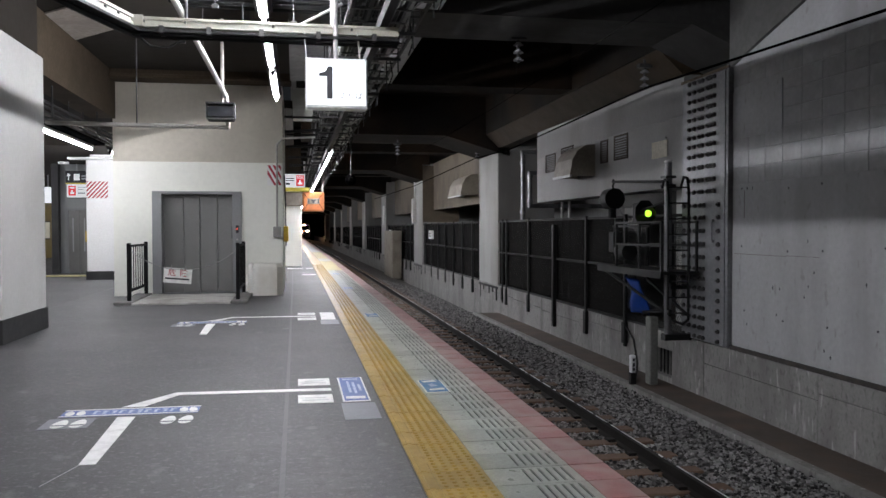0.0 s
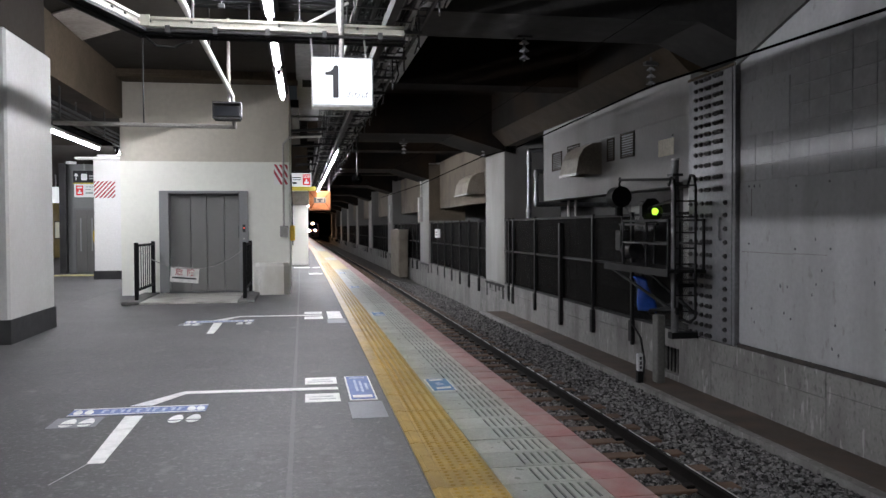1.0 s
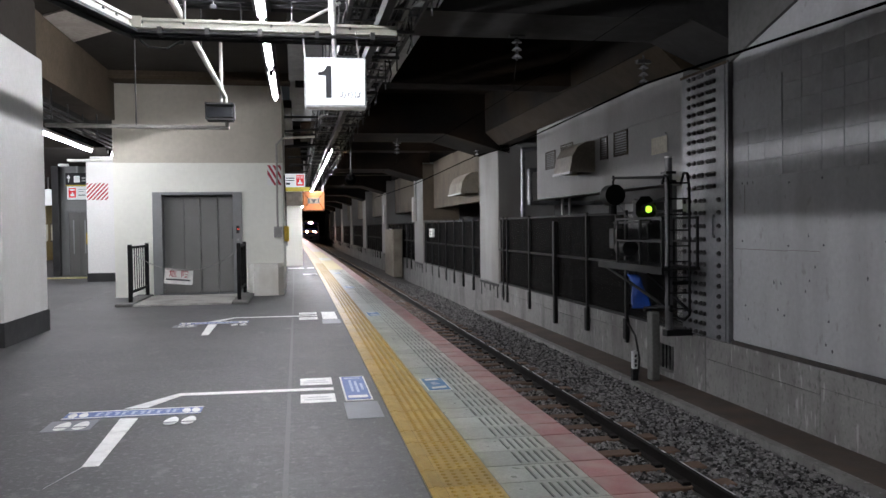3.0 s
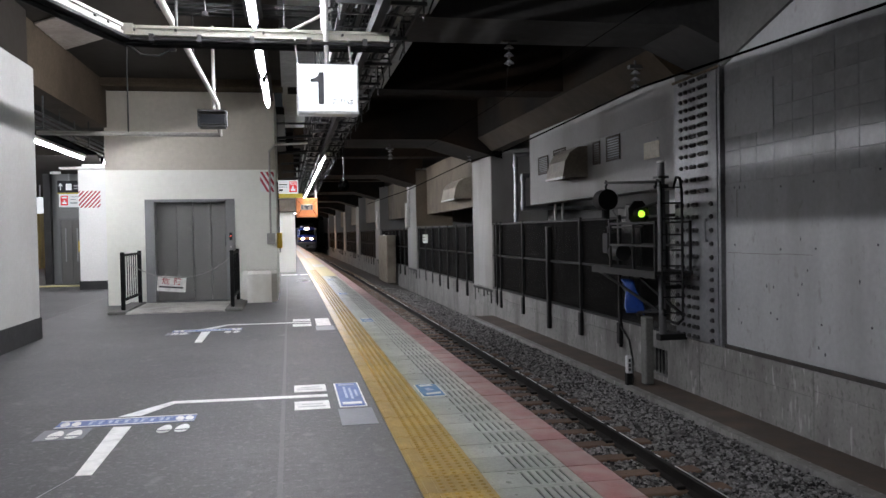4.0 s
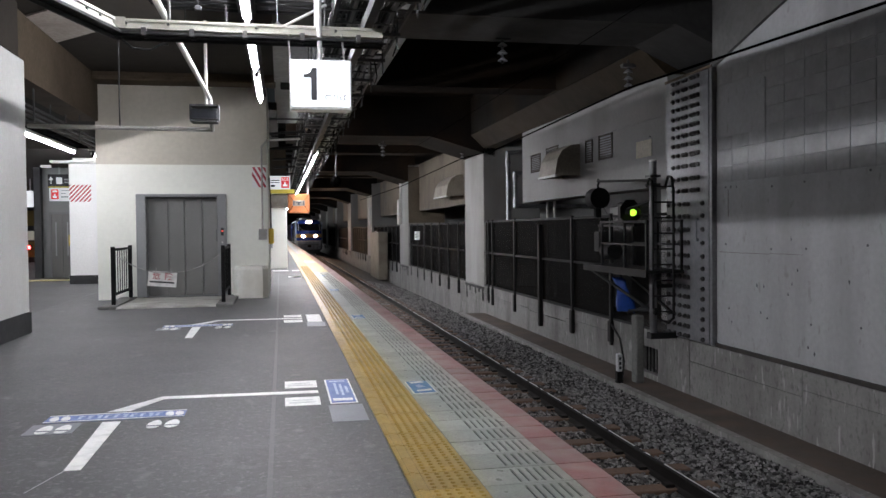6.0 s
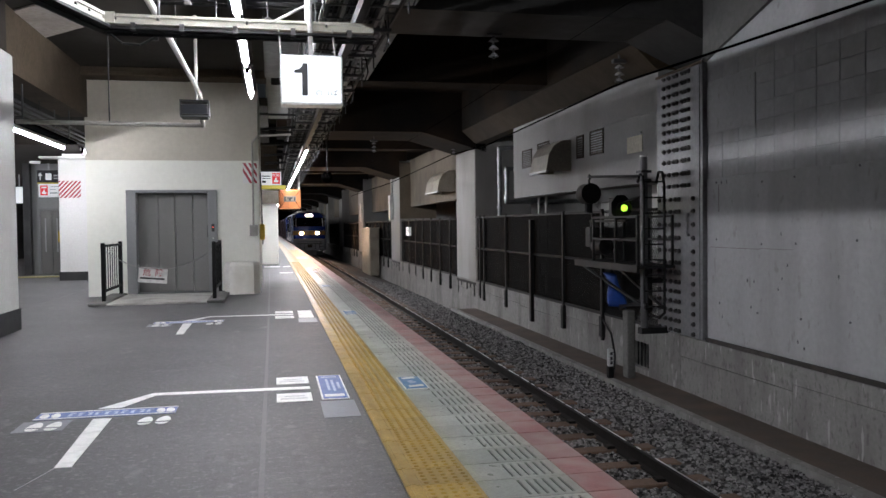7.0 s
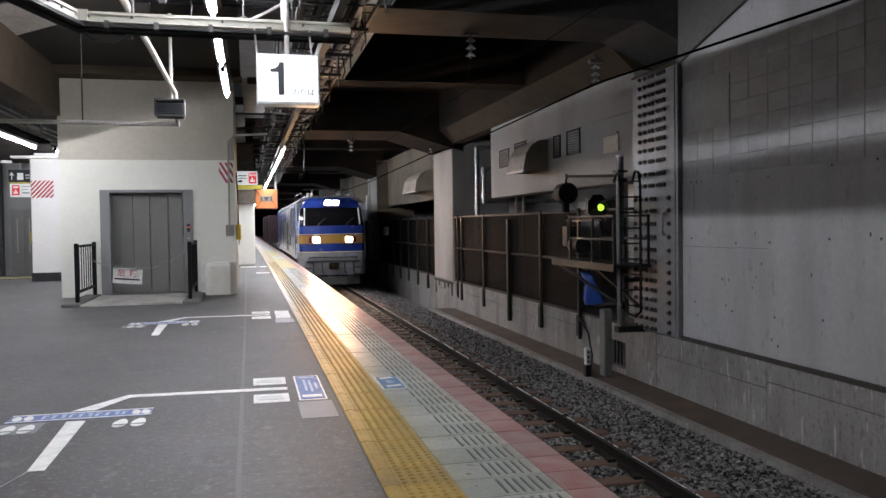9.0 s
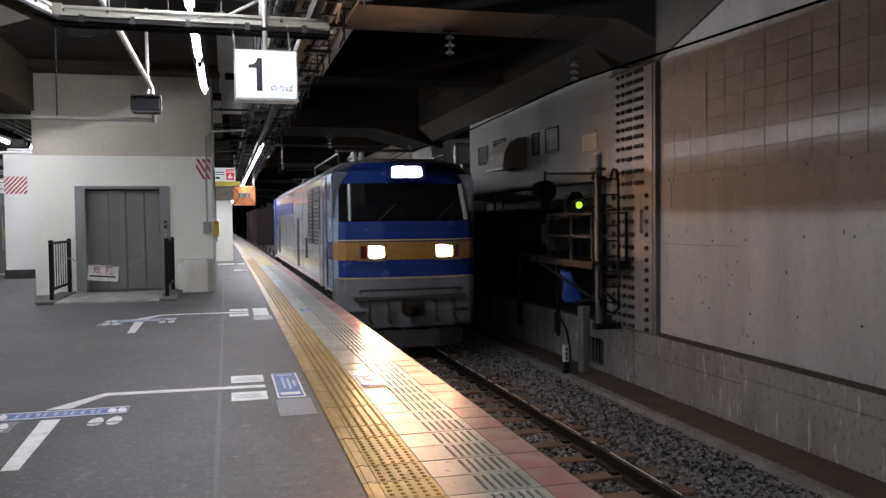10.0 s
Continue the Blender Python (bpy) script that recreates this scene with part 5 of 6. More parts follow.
pt = bpy.data.objects["ceiling_patch"]
bm = bmesh.new()
bmesh.ops.create_cube(bm, size=1)
for v, (x, y) in zip(sorted(bm.verts, key=lambda v: (v.co.z, v.co.y, v.co.x)), ((-2.95, 12.39), (-2.62, 13.64), (-3.68, 13.1), (-3.68, 14.8)) * 2):
    v.co.x, v.co.y, v.co.z = x, y, 4.61 if v.co.z < 0 else 4.636
bm.to_mesh(pt.data)
bm.free()

# ---- lamps over the platform ----
def tube_lamp(x, y, z, n, top, m="tube", wide=0.05, shade=0.09):
    t = thing("tube_lamp", "bright fluorescent tube lamp under the ceiling, a few added as unseen fill", "lamp", "tube lamps over the platform", at=(x, y, z))
    part("tube", rod(bmesh.new(), (0, -n / 2 + 0.03, 0), (0, n / 2 - 0.03, 0), 0.017, 8), M[m], t, "glowing white tube")
    part("batten", bevelled(boxes((-wide, wide, -n / 2 + 0.02, n / 2 - 0.02, 0.03, 0.088)), 0.006), M["white_plaster"], t, "white enamelled batten")
    # Housing widened to block lamp light from the ceiling and upper lift wall.
    part("housing", bevelled(boxes((-shade, shade, -n / 2, n / 2, 0.09, 0.13)), 0.008), M["fixture" if shade < 0.1 else "housing"], t)
    for s in (-1, 1):
        part("end_cap", boxes((-0.025, 0.025, s * n / 2 - 0.02, s * n / 2 + 0.02, -0.02, 0.09)), M["housing"], t)
    part("hanger", rod(bmesh.new(), (0, 0, 0.15), (0, 0, top - z), 0.010, 6), M["dark_metal"], t)


for x, y, z, n in TUBES:
    tube_lamp(x, y, z, n - 0.08, 4.64)
for y in FAR_TUBES:
    tube_lamp(0.85 + bend(y), y, 3.28, 4.78, 5.6, wide=0.088)
for x, y, z, n in FILL_TUBES:
    tube_lamp(x, y, z, n, 4.5)
for x, y, z, n in AISLE_TUBES:
    tube_lamp(x, y, z, n, 3.72 if y < 21 else 3.46, "tube_dim" if y < 21 else "tube", shade=0.26 if 14 < y < 18 else 0.09)

# ---- platform number sign ----
sg = thing("platform_sign", "lit white platform sign with a black numeral", "sign", at=(0.357, 7.4, 2.704))
part("housing", bevelled(boxes((-0.275, 0.275, 0.0, 0.16, -0.225, 0.225)), 0.01), M["sign_frame"], sg)
part("face", boxes((-0.258, 0.258, -0.004, 0, -0.195, 0.208)), M["sign"], sg)
part("numeral", prism([(-0.156, 0.060), (-0.088, 0.060), (-0.088, -0.139), (-0.036, -0.139), (-0.036, 0.150), (-0.078, 0.150), (-0.092, 0.115), (-0.115, 0.097), (-0.156, 0.090)], -0.0075, -0.004), M["ink"], sg)
lettering("characters", "のりば", 0.068, M["ink"], sg, (0.13, -0.007, -0.115), 90)
part("pole", rod(bmesh.new(), (-0.005, 0.08, 0.225), (-0.005, 0.08, 1.74), 0.022), M["pipe"], sg)
for x in (-0.265, 0.215):
    part("chain", run(bmesh.new(), [(x, 0.08, 0.22), (x - 0.01, 0.08, 0.34), (x - 0.02, 0.1, 0.48)], 0.008, 6), M["pipe"], sg)

# ---- cream channel, conduits and hung box ----
ch = thing("cable_channel", "cream steel cable channel bolted across the platform", "cable channel")
# The last leg is out of view, routed to shadow the near pillar.
CHAN = [(0.93, 7.55), (-1.40, 7.52), (-1.62, 6.80), (-1.96, 5.70), (-2.02, -18.0)]


def channel_piece(a, b, z0, z1, w):
    bm = bmesh.new()
    d = (Vector(b) - Vector(a)).normalized()
    s = Vector((-d.y, d.x)) * w / 2
    v = [bm.verts.new((p.x, p.y, z)) for z in (z0, z1) for p in (Vector(a) - s, Vector(b) - s, Vector(b) + s, Vector(a) + s)]
    for f in ((3, 2, 1, 0), (4, 5, 6, 7), (0, 1, 5, 4), (1, 2, 6, 5), (2, 3, 7, 6), (3, 0, 4, 7)):
        bm.faces.new([v[i] for i in f])
    return bm


for a, b in zip(CHAN, CHAN[1:]):
    part("flange", channel_piece(a, b, 3.225, 3.25, 0.09), M["channel"], ch)
    part("flange", channel_piece(a, b, 3.165, 3.19, 0.09), M["channel"], ch)
    part("web", channel_piece(a, b, 3.19, 3.225, 0.05), M["channel"], ch)
    part("cable_tray", channel_piece(a, b, 3.11, 3.135, 0.20), M["black_metal"], ch, "black cable tray with cables")
for x, y in ((-1.30, 7.48), (-1.38, 7.48), (-1.46, 7.25), (-1.52, 7.05), (-0.95, 7.48), (-0.2, 7.49), (0.5, 7.5)):
    part("bolt", rod(bmesh.new(), (x, y, 3.207), (x, y - 0.03, 3.207), 0.012, 6), M["dark_metal"], ch)
for x in (-1.15, -0.75, -0.3, 0.2, 0.7):
    part("clamp", boxes((x - 0.02, x + 0.02, 7.42, 7.64, 3.10, 3.165)), M["dark_metal"], ch)
part("web_plate", boxes((-1.50, -1.30, 7.44, 7.46, 3.16, 3.255)), M["channel"], ch)
part("hanger", rod(bmesh.new(), (-2.0, 2.0, 3.2), (-2.0, 2.0, 4.64), 0.014), M["dark_metal"], ch)
part("hanger", rod(bmesh.new(), (0.33, 7.55, 3.2), (0.33, 7.55, 4.46), 0.022), M["pipe"], ch)
part("hanger", rod(bmesh.new(), (-0.95, 7.53, 3.2), (-0.95, 7.53, 4.64), 0.014), M["dark_metal"], ch)
part("brace", rod(bmesh.new(), (0.02, 7.56, 3.24), (0.42, 7.56, 3.46), 0.014), M["pipe"], ch)
for off, r in ((0.06, 0.018), (-0.04, 0.014)):
    part("cable", run(bmesh.new(), [(p[0], p[1] + off, 3.098) for p in CHAN], r, 6), M["black_metal"], ch)
part("loose_cable", run(bmesh.new(), [(-1.35, 7.5, 3.08), (-1.25, 7.5, 3.0), (-1.1, 7.5, 2.99), (-0.98, 7.5, 3.06)], 0.01, 6), M["black_metal"], ch)
c2 = pipe_run("hung_pipe", "pale pipe running under the ceiling and turning down", [(-1.07, 2.0, 3.46), (-1.07, 13.1, 3.46), (-1.05, 13.2, 2.99), (-3.72, 13.2, 3.01)], 0.034, "pale_pipe")
part("hanger", rod(bmesh.new(), (-1.07, 9.9, 3.46), (-1.07, 9.9, 4.64), 0.01, 6), M["dark_metal"], c2)
part("strut", rod(bmesh.new(), (-2.41, 13.2, 3.0), (-2.41, 13.2, 4.64), 0.012, 6), M["dark_metal"], c2)
sp = thing("hung_display", "small dark display box hung from a pole", "display box", at=(-1.14, 12.9, 3.206))
part("case", bevelled(boxes((-0.20, 0.20, 0, 0.26, -0.097, 0.071)), 0.01), M["dark_metal"], sp)
part("screen", boxes((-0.18, 0.18, -0.008, 0, -0.078, 0.058)), M["screen"], sp, "dark blank screen")
part("hood", boxes((-0.213, 0.213, -0.08, 0.26, 0.097, 0.122)), M["dark_metal"], sp)
part("base", boxes((-0.194, 0.194, -0.04, 0.26, -0.136, -0.11)), M["dark_metal"], sp)
for x in (-0.207, 0.207):
    part("bracket", boxes((x - 0.01, x + 0.01, 0.0, 0.2, -0.116, 0.116)), M["dark_metal"], sp)
part("pole", rod(bmesh.new(), (0.02, 0.13, 0.12), (0.02, 0.13, 1.43), 0.026), M["pale_pipe"], sp)

for y, z, r, m in ((8.75, 3.80, 0.022, "black_metal"), (8.85, 3.78, 0.016, "black_metal"), (9.05, 3.82, 0.028, "black_metal"), (9.4, 3.86, 0.02, "black_metal")):
    h = pipe_run("cross_conduit", "thin conduit crossing under the ceiling to the rack", [(-1.3, y, 4.62), (-1.3, y, z), (1.2, y, z - 0.02)], r, m, "conduit")
for x, y in ((-0.72, 7.7), (-0.55, 8.9), (-1.2, 9.2), (-0.02, 8.2)):
    h = thing("threaded_rod", "thin dark hanger rod under the ceiling", "hanger", "hanger rods under the ceiling")
    part("rod", rod(bmesh.new(), (x, y, 3.42), (x, y, 4.64), 0.008, 6), M["dark_metal"], h)
    part("clamp", bevelled(boxes((x - 0.03, x + 0.03, y - 0.02, y + 0.02, 3.40, 3.44)), 0.004), M["dark_metal"], h)

# aisle conduits
for k, (x, z) in enumerate(((-3.95, 3.36), (-4.0, 3.30), (-4.05, 3.24), (-3.9, 3.42))):
    pipe_run("aisle_conduit", "dark conduit under the aisle ceiling", [(x, 11.0, z), (x, 23.0, z)], 0.02, "dark_metal")
for y in (14.0, 17.0, 20.0):
    h = thing("conduit_hanger", "dark steel hanger holding conduits", "hanger", "hangers in the aisle")
    part("rod", boxes((-4.12, -3.84, y, y + 0.04, 3.17, 3.20), (-4.12, -4.10, y, y + 0.04, 3.17, 3.72), (-3.86, -3.84, y, y + 0.04, 3.17, 3.72)), M["dark_metal"], h)
dt = thing("white_duct", "white cable duct over the white pillar", "cable duct")
part("duct", bevelled(boxes((-6.1, -4.2, 23.5, 23.85, 3.30, 3.36)), 0.01), M["white_plaster"], dt)
part("duct", bevelled(boxes((-5.5, -4.5, 23.4, 23.7, 3.365, 3.42)), 0.01), M["white_plaster"], dt)
dl = thing("downlight", "small round lit ceiling lamp", "lamp")
part("disc", rod(bmesh.new(), (-7.0, 26.6, 3.40), (-7.0, 26.6, 3.46), 0.15, 16), M["white_lit"], dl)

# ---- cable rack over the platform edge ----
rk = thing("cable_rack", "long steel cable rack crowded with cables", "cable rack")
for x in (0.53, 0.70, 0.93, 1.07):
    part("side_rail", strips(x - 0.018, x + 0.018, 3.47, 3.57, -20.0, 65.0, 5.0), M["rack_steel" if x == 1.07 else "dark_metal"], rk)
for i in range(80):
    y = 4.2 + 0.5 * i
    part("rung", boxes((0.51 + bend(y), 1.09 + bend(y), y, y + 0.035, 3.46, 3.48)), M["dark_metal" if i % 3 else "rack_steel"], rk)
for i in range(30):
    y = 4.6 + 1.3 * i
    t = part("trapeze", boxes((0.43, 1.24, y, y + 0.035, 3.42, 3.455)), M["dark_metal"], rk)
    part("upper_bar", boxes((0.48, 1.24, y, y + 0.035, 3.92, 3.945)), M["dark_metal"], t)
    for x in (0.46, 1.21):
        part("rod", rod(bmesh.new(), (x, y + 0.02, 3.28), (x, y + 0.02, 4.46 if y < 17 else 5.0), 0.010, 6), M["dark_metal"], t)
rng = random.Random(4)
for i in range(9):
    x, z = 0.57 + 0.055 * i, 3.51 + 0.03 * rng.random()
    part("cable", follow_line(run(bmesh.new(), [(x + 0.03 * rng.uniform(-1, 1), -20.0 + 3 * j, z + 0.02 * rng.uniform(-1, 1)) for j in range(23)], rng.uniform(0.010, 0.022), 6)), M["black_metal"], rk)
for x in (0.50, 1.10):
    part("upper_rail", strips(x - 0.015, x + 0.015, 3.86, 3.92, -20.0, 65.0, 5.0), M["dark_metal"], rk)
for i in range(6):
    part("upper_cable", run(bmesh.new(), [(0.55 + 0.1 * i, -20, 3.96 + 0.03 * (i % 2)), (0.55 + 0.1 * i, 17.0, 3.95 + 0.03 * (i % 2)), (0.55 + 0.1 * i, 24.5, 3.96)], 0.022, 6), M["black_metal"], rk)
for i in range(16):
    x, z, ph, amp = rng.uniform(0.46, 1.16), rng.uniform(3.49, 3.60), rng.uniform(0, 6.28), rng.uniform(0.015, 0.05)
    pts = [(x + amp * math.sin(1.7 * j + ph), 2.0 + 0.6 * j, z + 0.8 * amp * math.cos(2.3 * j + ph * 1.7) - (0.03 if j % 3 == i % 3 else 0)) for j in range(58)]
    part("loose_cable", follow_line(run(bmesh.new(), pts, rng.uniform(0.007, 0.016), 5)), M["black_metal" if i % 4 else "rack_steel"], rk)
for i in range(70):
    y = 4.3 + 0.3 * i
    part("ladder_rung", boxes((1.09 + bend(y), 1.30 + bend(y), y, y + 0.022, 3.60, 3.622)), M["rack_steel" if i % 2 else "dark_metal"], rk)
for x in (1.13, 1.30):
    part("ladder_rail", strips(x - 0.012, x + 0.012, 3.585, 3.635, 0.0, 32.0, 4.0), M["rack_steel" if x < 1.2 else "dark_metal"], rk)
for i in range(14):
    y = 5.0 + 1.9 * i
    part("drop_tail", run(bmesh.new(), [(1.22 + bend(y), y, 3.62), (1.26 + bend(y), y + 0.05, 3.42), (1.22 + bend(y), y + 0.12, 3.30)], 0.009, 5), M["black_metal"], rk)
part("lower_cable", strips(0.765, 0.835, 3.255, 3.372, -20.0, 45.0, 5.0), M["black_metal"], rk, "black cable duct under the rack")
for i in range(5):
    y = 17.5 + 3.2 * i
    b = thing("side_bracket", "dark conduit bundle branching to the wall", "bracket", "brackets under the rack")
    part("arm", run(bmesh.new(), [(1.1, y, 3.75), (-0.25, y, 3.75)], 0.022, 6), M["black_metal"], b)
    part("arm", run(bmesh.new(), [(1.1, y + 0.1, 3.55), (-0.25, y + 0.1, 3.45)], 0.03, 6), M["black_metal"], b)
    part("drop", run(bmesh.new(), [(1.1, y + 0.05, 3.4), (1.1, y + 0.05, 5.6)], 0.018, 6), M["black_metal"], b)
ls = thing("loudspeaker", "round dark loudspeaker hung from the ceiling", "loudspeaker", at=(1.43, 22.0, 2.72))
part("stem", rod(bmesh.new(), (0, 0, 0.1), (0, 0, 2.0), 0.02), M["black_metal"], ls)
bm = bmesh.new()
bmesh.ops.create_cone(bm, cap_ends=True, segments=16, radius1=0.15, radius2=0.06, depth=0.25, matrix=Matrix.Rotation(radians(90), 4, "X"))
part("horn", bm, M["housing"], ls)

# ---- wires and insulators ----
def insulator(at, top, s=1.0):
    i = thing("insulator", "ribbed dark porcelain insulator hung from the ceiling", "insulator", "insulators", at=at)
    part("stem", rod(bmesh.new(), (0, 0, -0.02), (0, 0, top - at[2]), 0.022, 8), M["dark_metal"], i)
    for z in (0.04, 0.16, 0.28):
        bm = bmesh.new()
        bmesh.ops.create_cone(bm, cap_ends=True, segments=14, radius1=0.085 * s, radius2=0.03 * s, depth=0.05, matrix=Matrix.Translation((0, 0, z)))
        part("shed", bm, M["porcelain"], i)
    part("cap", boxes((-0.12, 0.12, -0.06, 0.06, 0.34, 0.40)), M["dark_metal"], i)


insulator((6.0, 13.5, 3.87), 4.6)
insulator((3.47, 12.6, 4.05), 4.42)
insulator((3.3, 27.0, 3.85), 4.35)
insulator((6.0, 27.0, 3.8), 4.1)
w = thing("feeder_wire", "thick black feeder wire slung along the wall", "wire")
part("wire", run(bmesh.new(), [(6.0, -10, 3.75), (6.0, 4, 3.55), (6.0, 7.5, 3.65), (6.0, 13.5, 3.85), (6.0, 22.8, 3.66), (5.95, 27, 3.78), (5.8, 40.6, 3.55), (5.6, 60, 3.6)], 0.019, 6), M["housing"], w)
w = thing("contact_wire", "thin overhead contact wire above the track", "wire")
for y, z in ((12.6, 4.10), (27.0, 3.90)):
    part("dropper", rod(bmesh.new(), (TRACK_X + 0.12 * math.sin(y / 9) + bend(y), y, 3.515), (3.46 if y < 20 else 3.3, y, z), 0.004, 5), M["black_metal"], w)
part("wire", follow_line(run(bmesh.new(), [(TRACK_X + 0.12 * math.sin(y / 9), y, 3.52) for y in range(-18, 140, 4)], 0.004, 6)), M["housing"], w)

# ---- signal and its service cage ----
sm = thing("signal_mast", "dark steel signal mast with a service cage and ladder", "signal mast", at=(6.0, 12.55, 0))
part("mast", rod(bmesh.new(), (0, 0, -0.42), (0, 0, 2.48), 0.062, 14), M["mast"], sm)
part("mast_cap", rod(bmesh.new(), (0, 0, 2.48), (0, 0, 2.51), 0.068, 14), M["pipe"], sm)
part("wall_bracket", boxes((-0.08, 0.42, -0.08, 0.08, -0.44, -0.34)), M["black_metal"], sm)
part("wall_bracket", boxes((0, 0.42, -0.05, 0.05, 0.4, 0.46)), M["black_metal"], sm)
for z in (2.10, 2.24):
    part("clamp", boxes((-0.09, 0.09, -0.1, 0.1, z - 0.02, z + 0.02)), M["dark_metal"], sm)
part("arm", rod(bmesh.new(), (0, 0.0, 2.17), (0, 2.4, 2.30), 0.024), M["black_metal"], sm)
ft = part("cage_floor", boxes((-0.32, 0.32, -0.45, 2.3, 0.66, 0.71), (-0.34, -0.30, -0.45, 2.3, 0.60, 0.72)), M["black_metal"], sm, "black steel grating floor")
for y in (-0.4, 0.45, 1.45):
    part("cage_post", boxes((-0.32, -0.28, y - 0.018, y + 0.018, 0.70, 1.52)), M["black_metal"], sm)
    part("cage_post", boxes((0.28, 0.32, y - 0.018, y + 0.018, 0.70, 1.52)), M["black_metal"], sm)
for z in (1.12, 1.50):
    part("cage_rail", boxes((-0.32, -0.28, -0.42, 1.47, z - 0.018, z + 0.018)), M["black_metal"], sm)
    part("cage_rail", boxes((0.28, 0.32, -0.42, 1.47, z - 0.018, z + 0.018)), M["black_metal"], sm)
    part("cage_rail", boxes((-0.32, 0.32, 1.43, 1.47, z - 0.018, z + 0.018)), M["black_metal"], sm)
lad = part("ladder", run(run(bmesh.new(), [(0.12, -0.20, 2.05), (0.12, -0.30, 2.22), (0.12, -0.42, 2.20), (0.12, -0.48, 2.0), (0.12, -0.48, -0.05), (0.12, -0.30, -0.15), (0.12, 0.2, -0.12)], 0.022, 8), [(-0.2, -0.20, 2.05), (-0.2, -0.28, 2.18), (-0.2, -0.38, 2.14), (-0.2, -0.42, 1.95), (-0.2, -0.42, 0.1)], 0.020, 8), M["black_metal"], sm)
for i in range(9):
    part("rung", rod(bmesh.new(), (0.12, -0.48, 0.05 + 0.25 * i), (-0.2, -0.42, 0.05 + 0.25 * i), 0.012, 6), M["black_metal"], lad)
for a, b in (((-0.3, 2.0, 0.62), (0.0, -0.1, -0.02)), ((0.3, 1.9, 0.62), (0.3, -0.1, -0.02)), ((0, 1.0, -0.08), (0, -0.1, 0.05)), ((0.1, 1.2, -0.15), (0.1, 0.2, 0.12))):
    part("strut", rod(bmesh.new(), a, b, 0.03, 6), M["black_metal"], sm)
hd = part("signal_head", prism([(0.01 + 0.2 * math.cos(math.tau * (i + 0.5) / 8), 1.67 + 0.24 * math.sin(math.tau * (i + 0.5) / 8)) for i in range(8)], 0.92, 0.96), M["black_metal"], sm, "black octagonal signal board with a lit green lens")
part("lamp_case", bevelled(boxes((-0.11, 0.17, 0.95, 1.2, 1.5, 1.85)), 0.02), M["black_metal"], hd)
lens = bmesh.new()
bmesh.ops.create_cone(lens, cap_ends=True, segments=20, radius1=0.060, radius2=0.055, depth=0.03, matrix=Matrix.Translation((0.01, 0.79, 1.66)) @ Matrix.Rotation(radians(90), 4, "X"))
part("lens", lens, M["green"], hd, "glowing yellow-green lens")
visor = bmesh.new()
for i in range(13):
    a = radians(-20 + 220 * i / 12)
    visor.verts.new((0.01 + 0.10 * math.cos(a), 0.92, 1.66 + 0.10 * math.sin(a)))
    visor.verts.new((0.01 + 0.10 * math.cos(a), 0.70, 1.66 + 0.10 * math.sin(a)))
visor.verts.ensure_lookup_table()
for i in range(12):
    visor.faces.new([visor.verts[k] for k in (2 * i, 2 * i + 1, 2 * i + 3, 2 * i + 2)])
part("visor", visor, M["black_metal"], hd)
part("head_bracket", rod(bmesh.new(), (-0.05, 0.9, 1.72), (0, 0.0, 1.85), 0.025), M["black_metal"], sm)
rs = part("hung_lamp", rod(bmesh.new(), (-0.02, 2.22, 1.97), (-0.02, 2.52, 1.97), 0.20, 22), M["black_metal"], sm, "round black signal lamp hanging from the arm")
part("lamp_neck", rod(bmesh.new(), (-0.02, 2.36, 1.60), (-0.02, 2.36, 1.80), 0.08), M["black_metal"], rs)
part("hook", run(bmesh.new(), [(0, 2.36, 2.14), (0, 2.40, 2.22), (0, 2.34, 2.27), (0, 2.37, 2.34)], 0.02, 6), M["black_metal"], rs)
part("relay_box", bevelled(boxes((-0.12, 0.08, 2.05, 2.30, 0.95, 1.33)), 0.015), M["black_metal"], sm)
part("relay_bar", boxes((-0.06, 0.0, 0.6, 2.25, 1.42, 1.46), (-0.06, 0.0, 2.15, 2.2, 1.33, 1.44)), M["black_metal"], sm)
part("rear_lamp", rod(bmesh.new(), (-0.05, 1.45, 0.97), (-0.05, 1.85, 0.97), 0.15, 18), M["black_metal"], sm)
part("stay", rod(bmesh.new(), (0, 2.4, 1.95), (0.3, 1.5, 1.0), 0.006, 5), M["dark_metal"], sm)
part("stay", rod(bmesh.new(), (0, 2.3, 1.95), (0.3, 3.0, 1.0), 0.006, 5), M["dark_metal"], sm)
bt = thing("blue_tarp", "bright blue plastic sheet wrapped under the cage", "sheet")
bm = bmesh.new()
rows = []
for i in range(9):
    s = i / 8
    rows.append([bm.verts.new((5.84 + 0.24 * u + 0.05 * math.sin(5 * s + 4 * u), 13.90 - 0.34 * s - 0.16 * u * (1 - 0.5 * s), 0.50 - 0.58 * s - 0.05 * u * u)) for u in [j / 8 for j in range(9)]])
for a, b in zip(rows, rows[1:]):
    for j in range(8):
        bm.faces.new((a[j], a[j + 1], b[j + 1], b[j]))
bt_ob = part("sheet", bm, M["tarp"], bt, smooth=True)
sol = bt_ob.modifiers.new("thick", "SOLIDIFY")
sol.thickness = 0.02
part("tie", rod(bmesh.new(), (5.95, 13.75, 0.5), (5.95, 13.75, 0.68), 0.012, 6), M["black_metal"], bt)
structure("cage_plinth", bevelled(boxes((5.97, 6.12, 13.15, 13.36, CURB_Z, -0.12)), 0.02), M["concrete_dark"], "square grey concrete plinth under the cage", "plinth")
mp = thing("marker_post", "short white marker post with a black foot", "marker post", at=(5.65, 13.15, CURB_Z + 0.03))
part("foot", bevelled(boxes((-0.05, 0.05, -0.05, 0.05, -0.03, 0.20)), 0.006), M["black_metal"], mp)
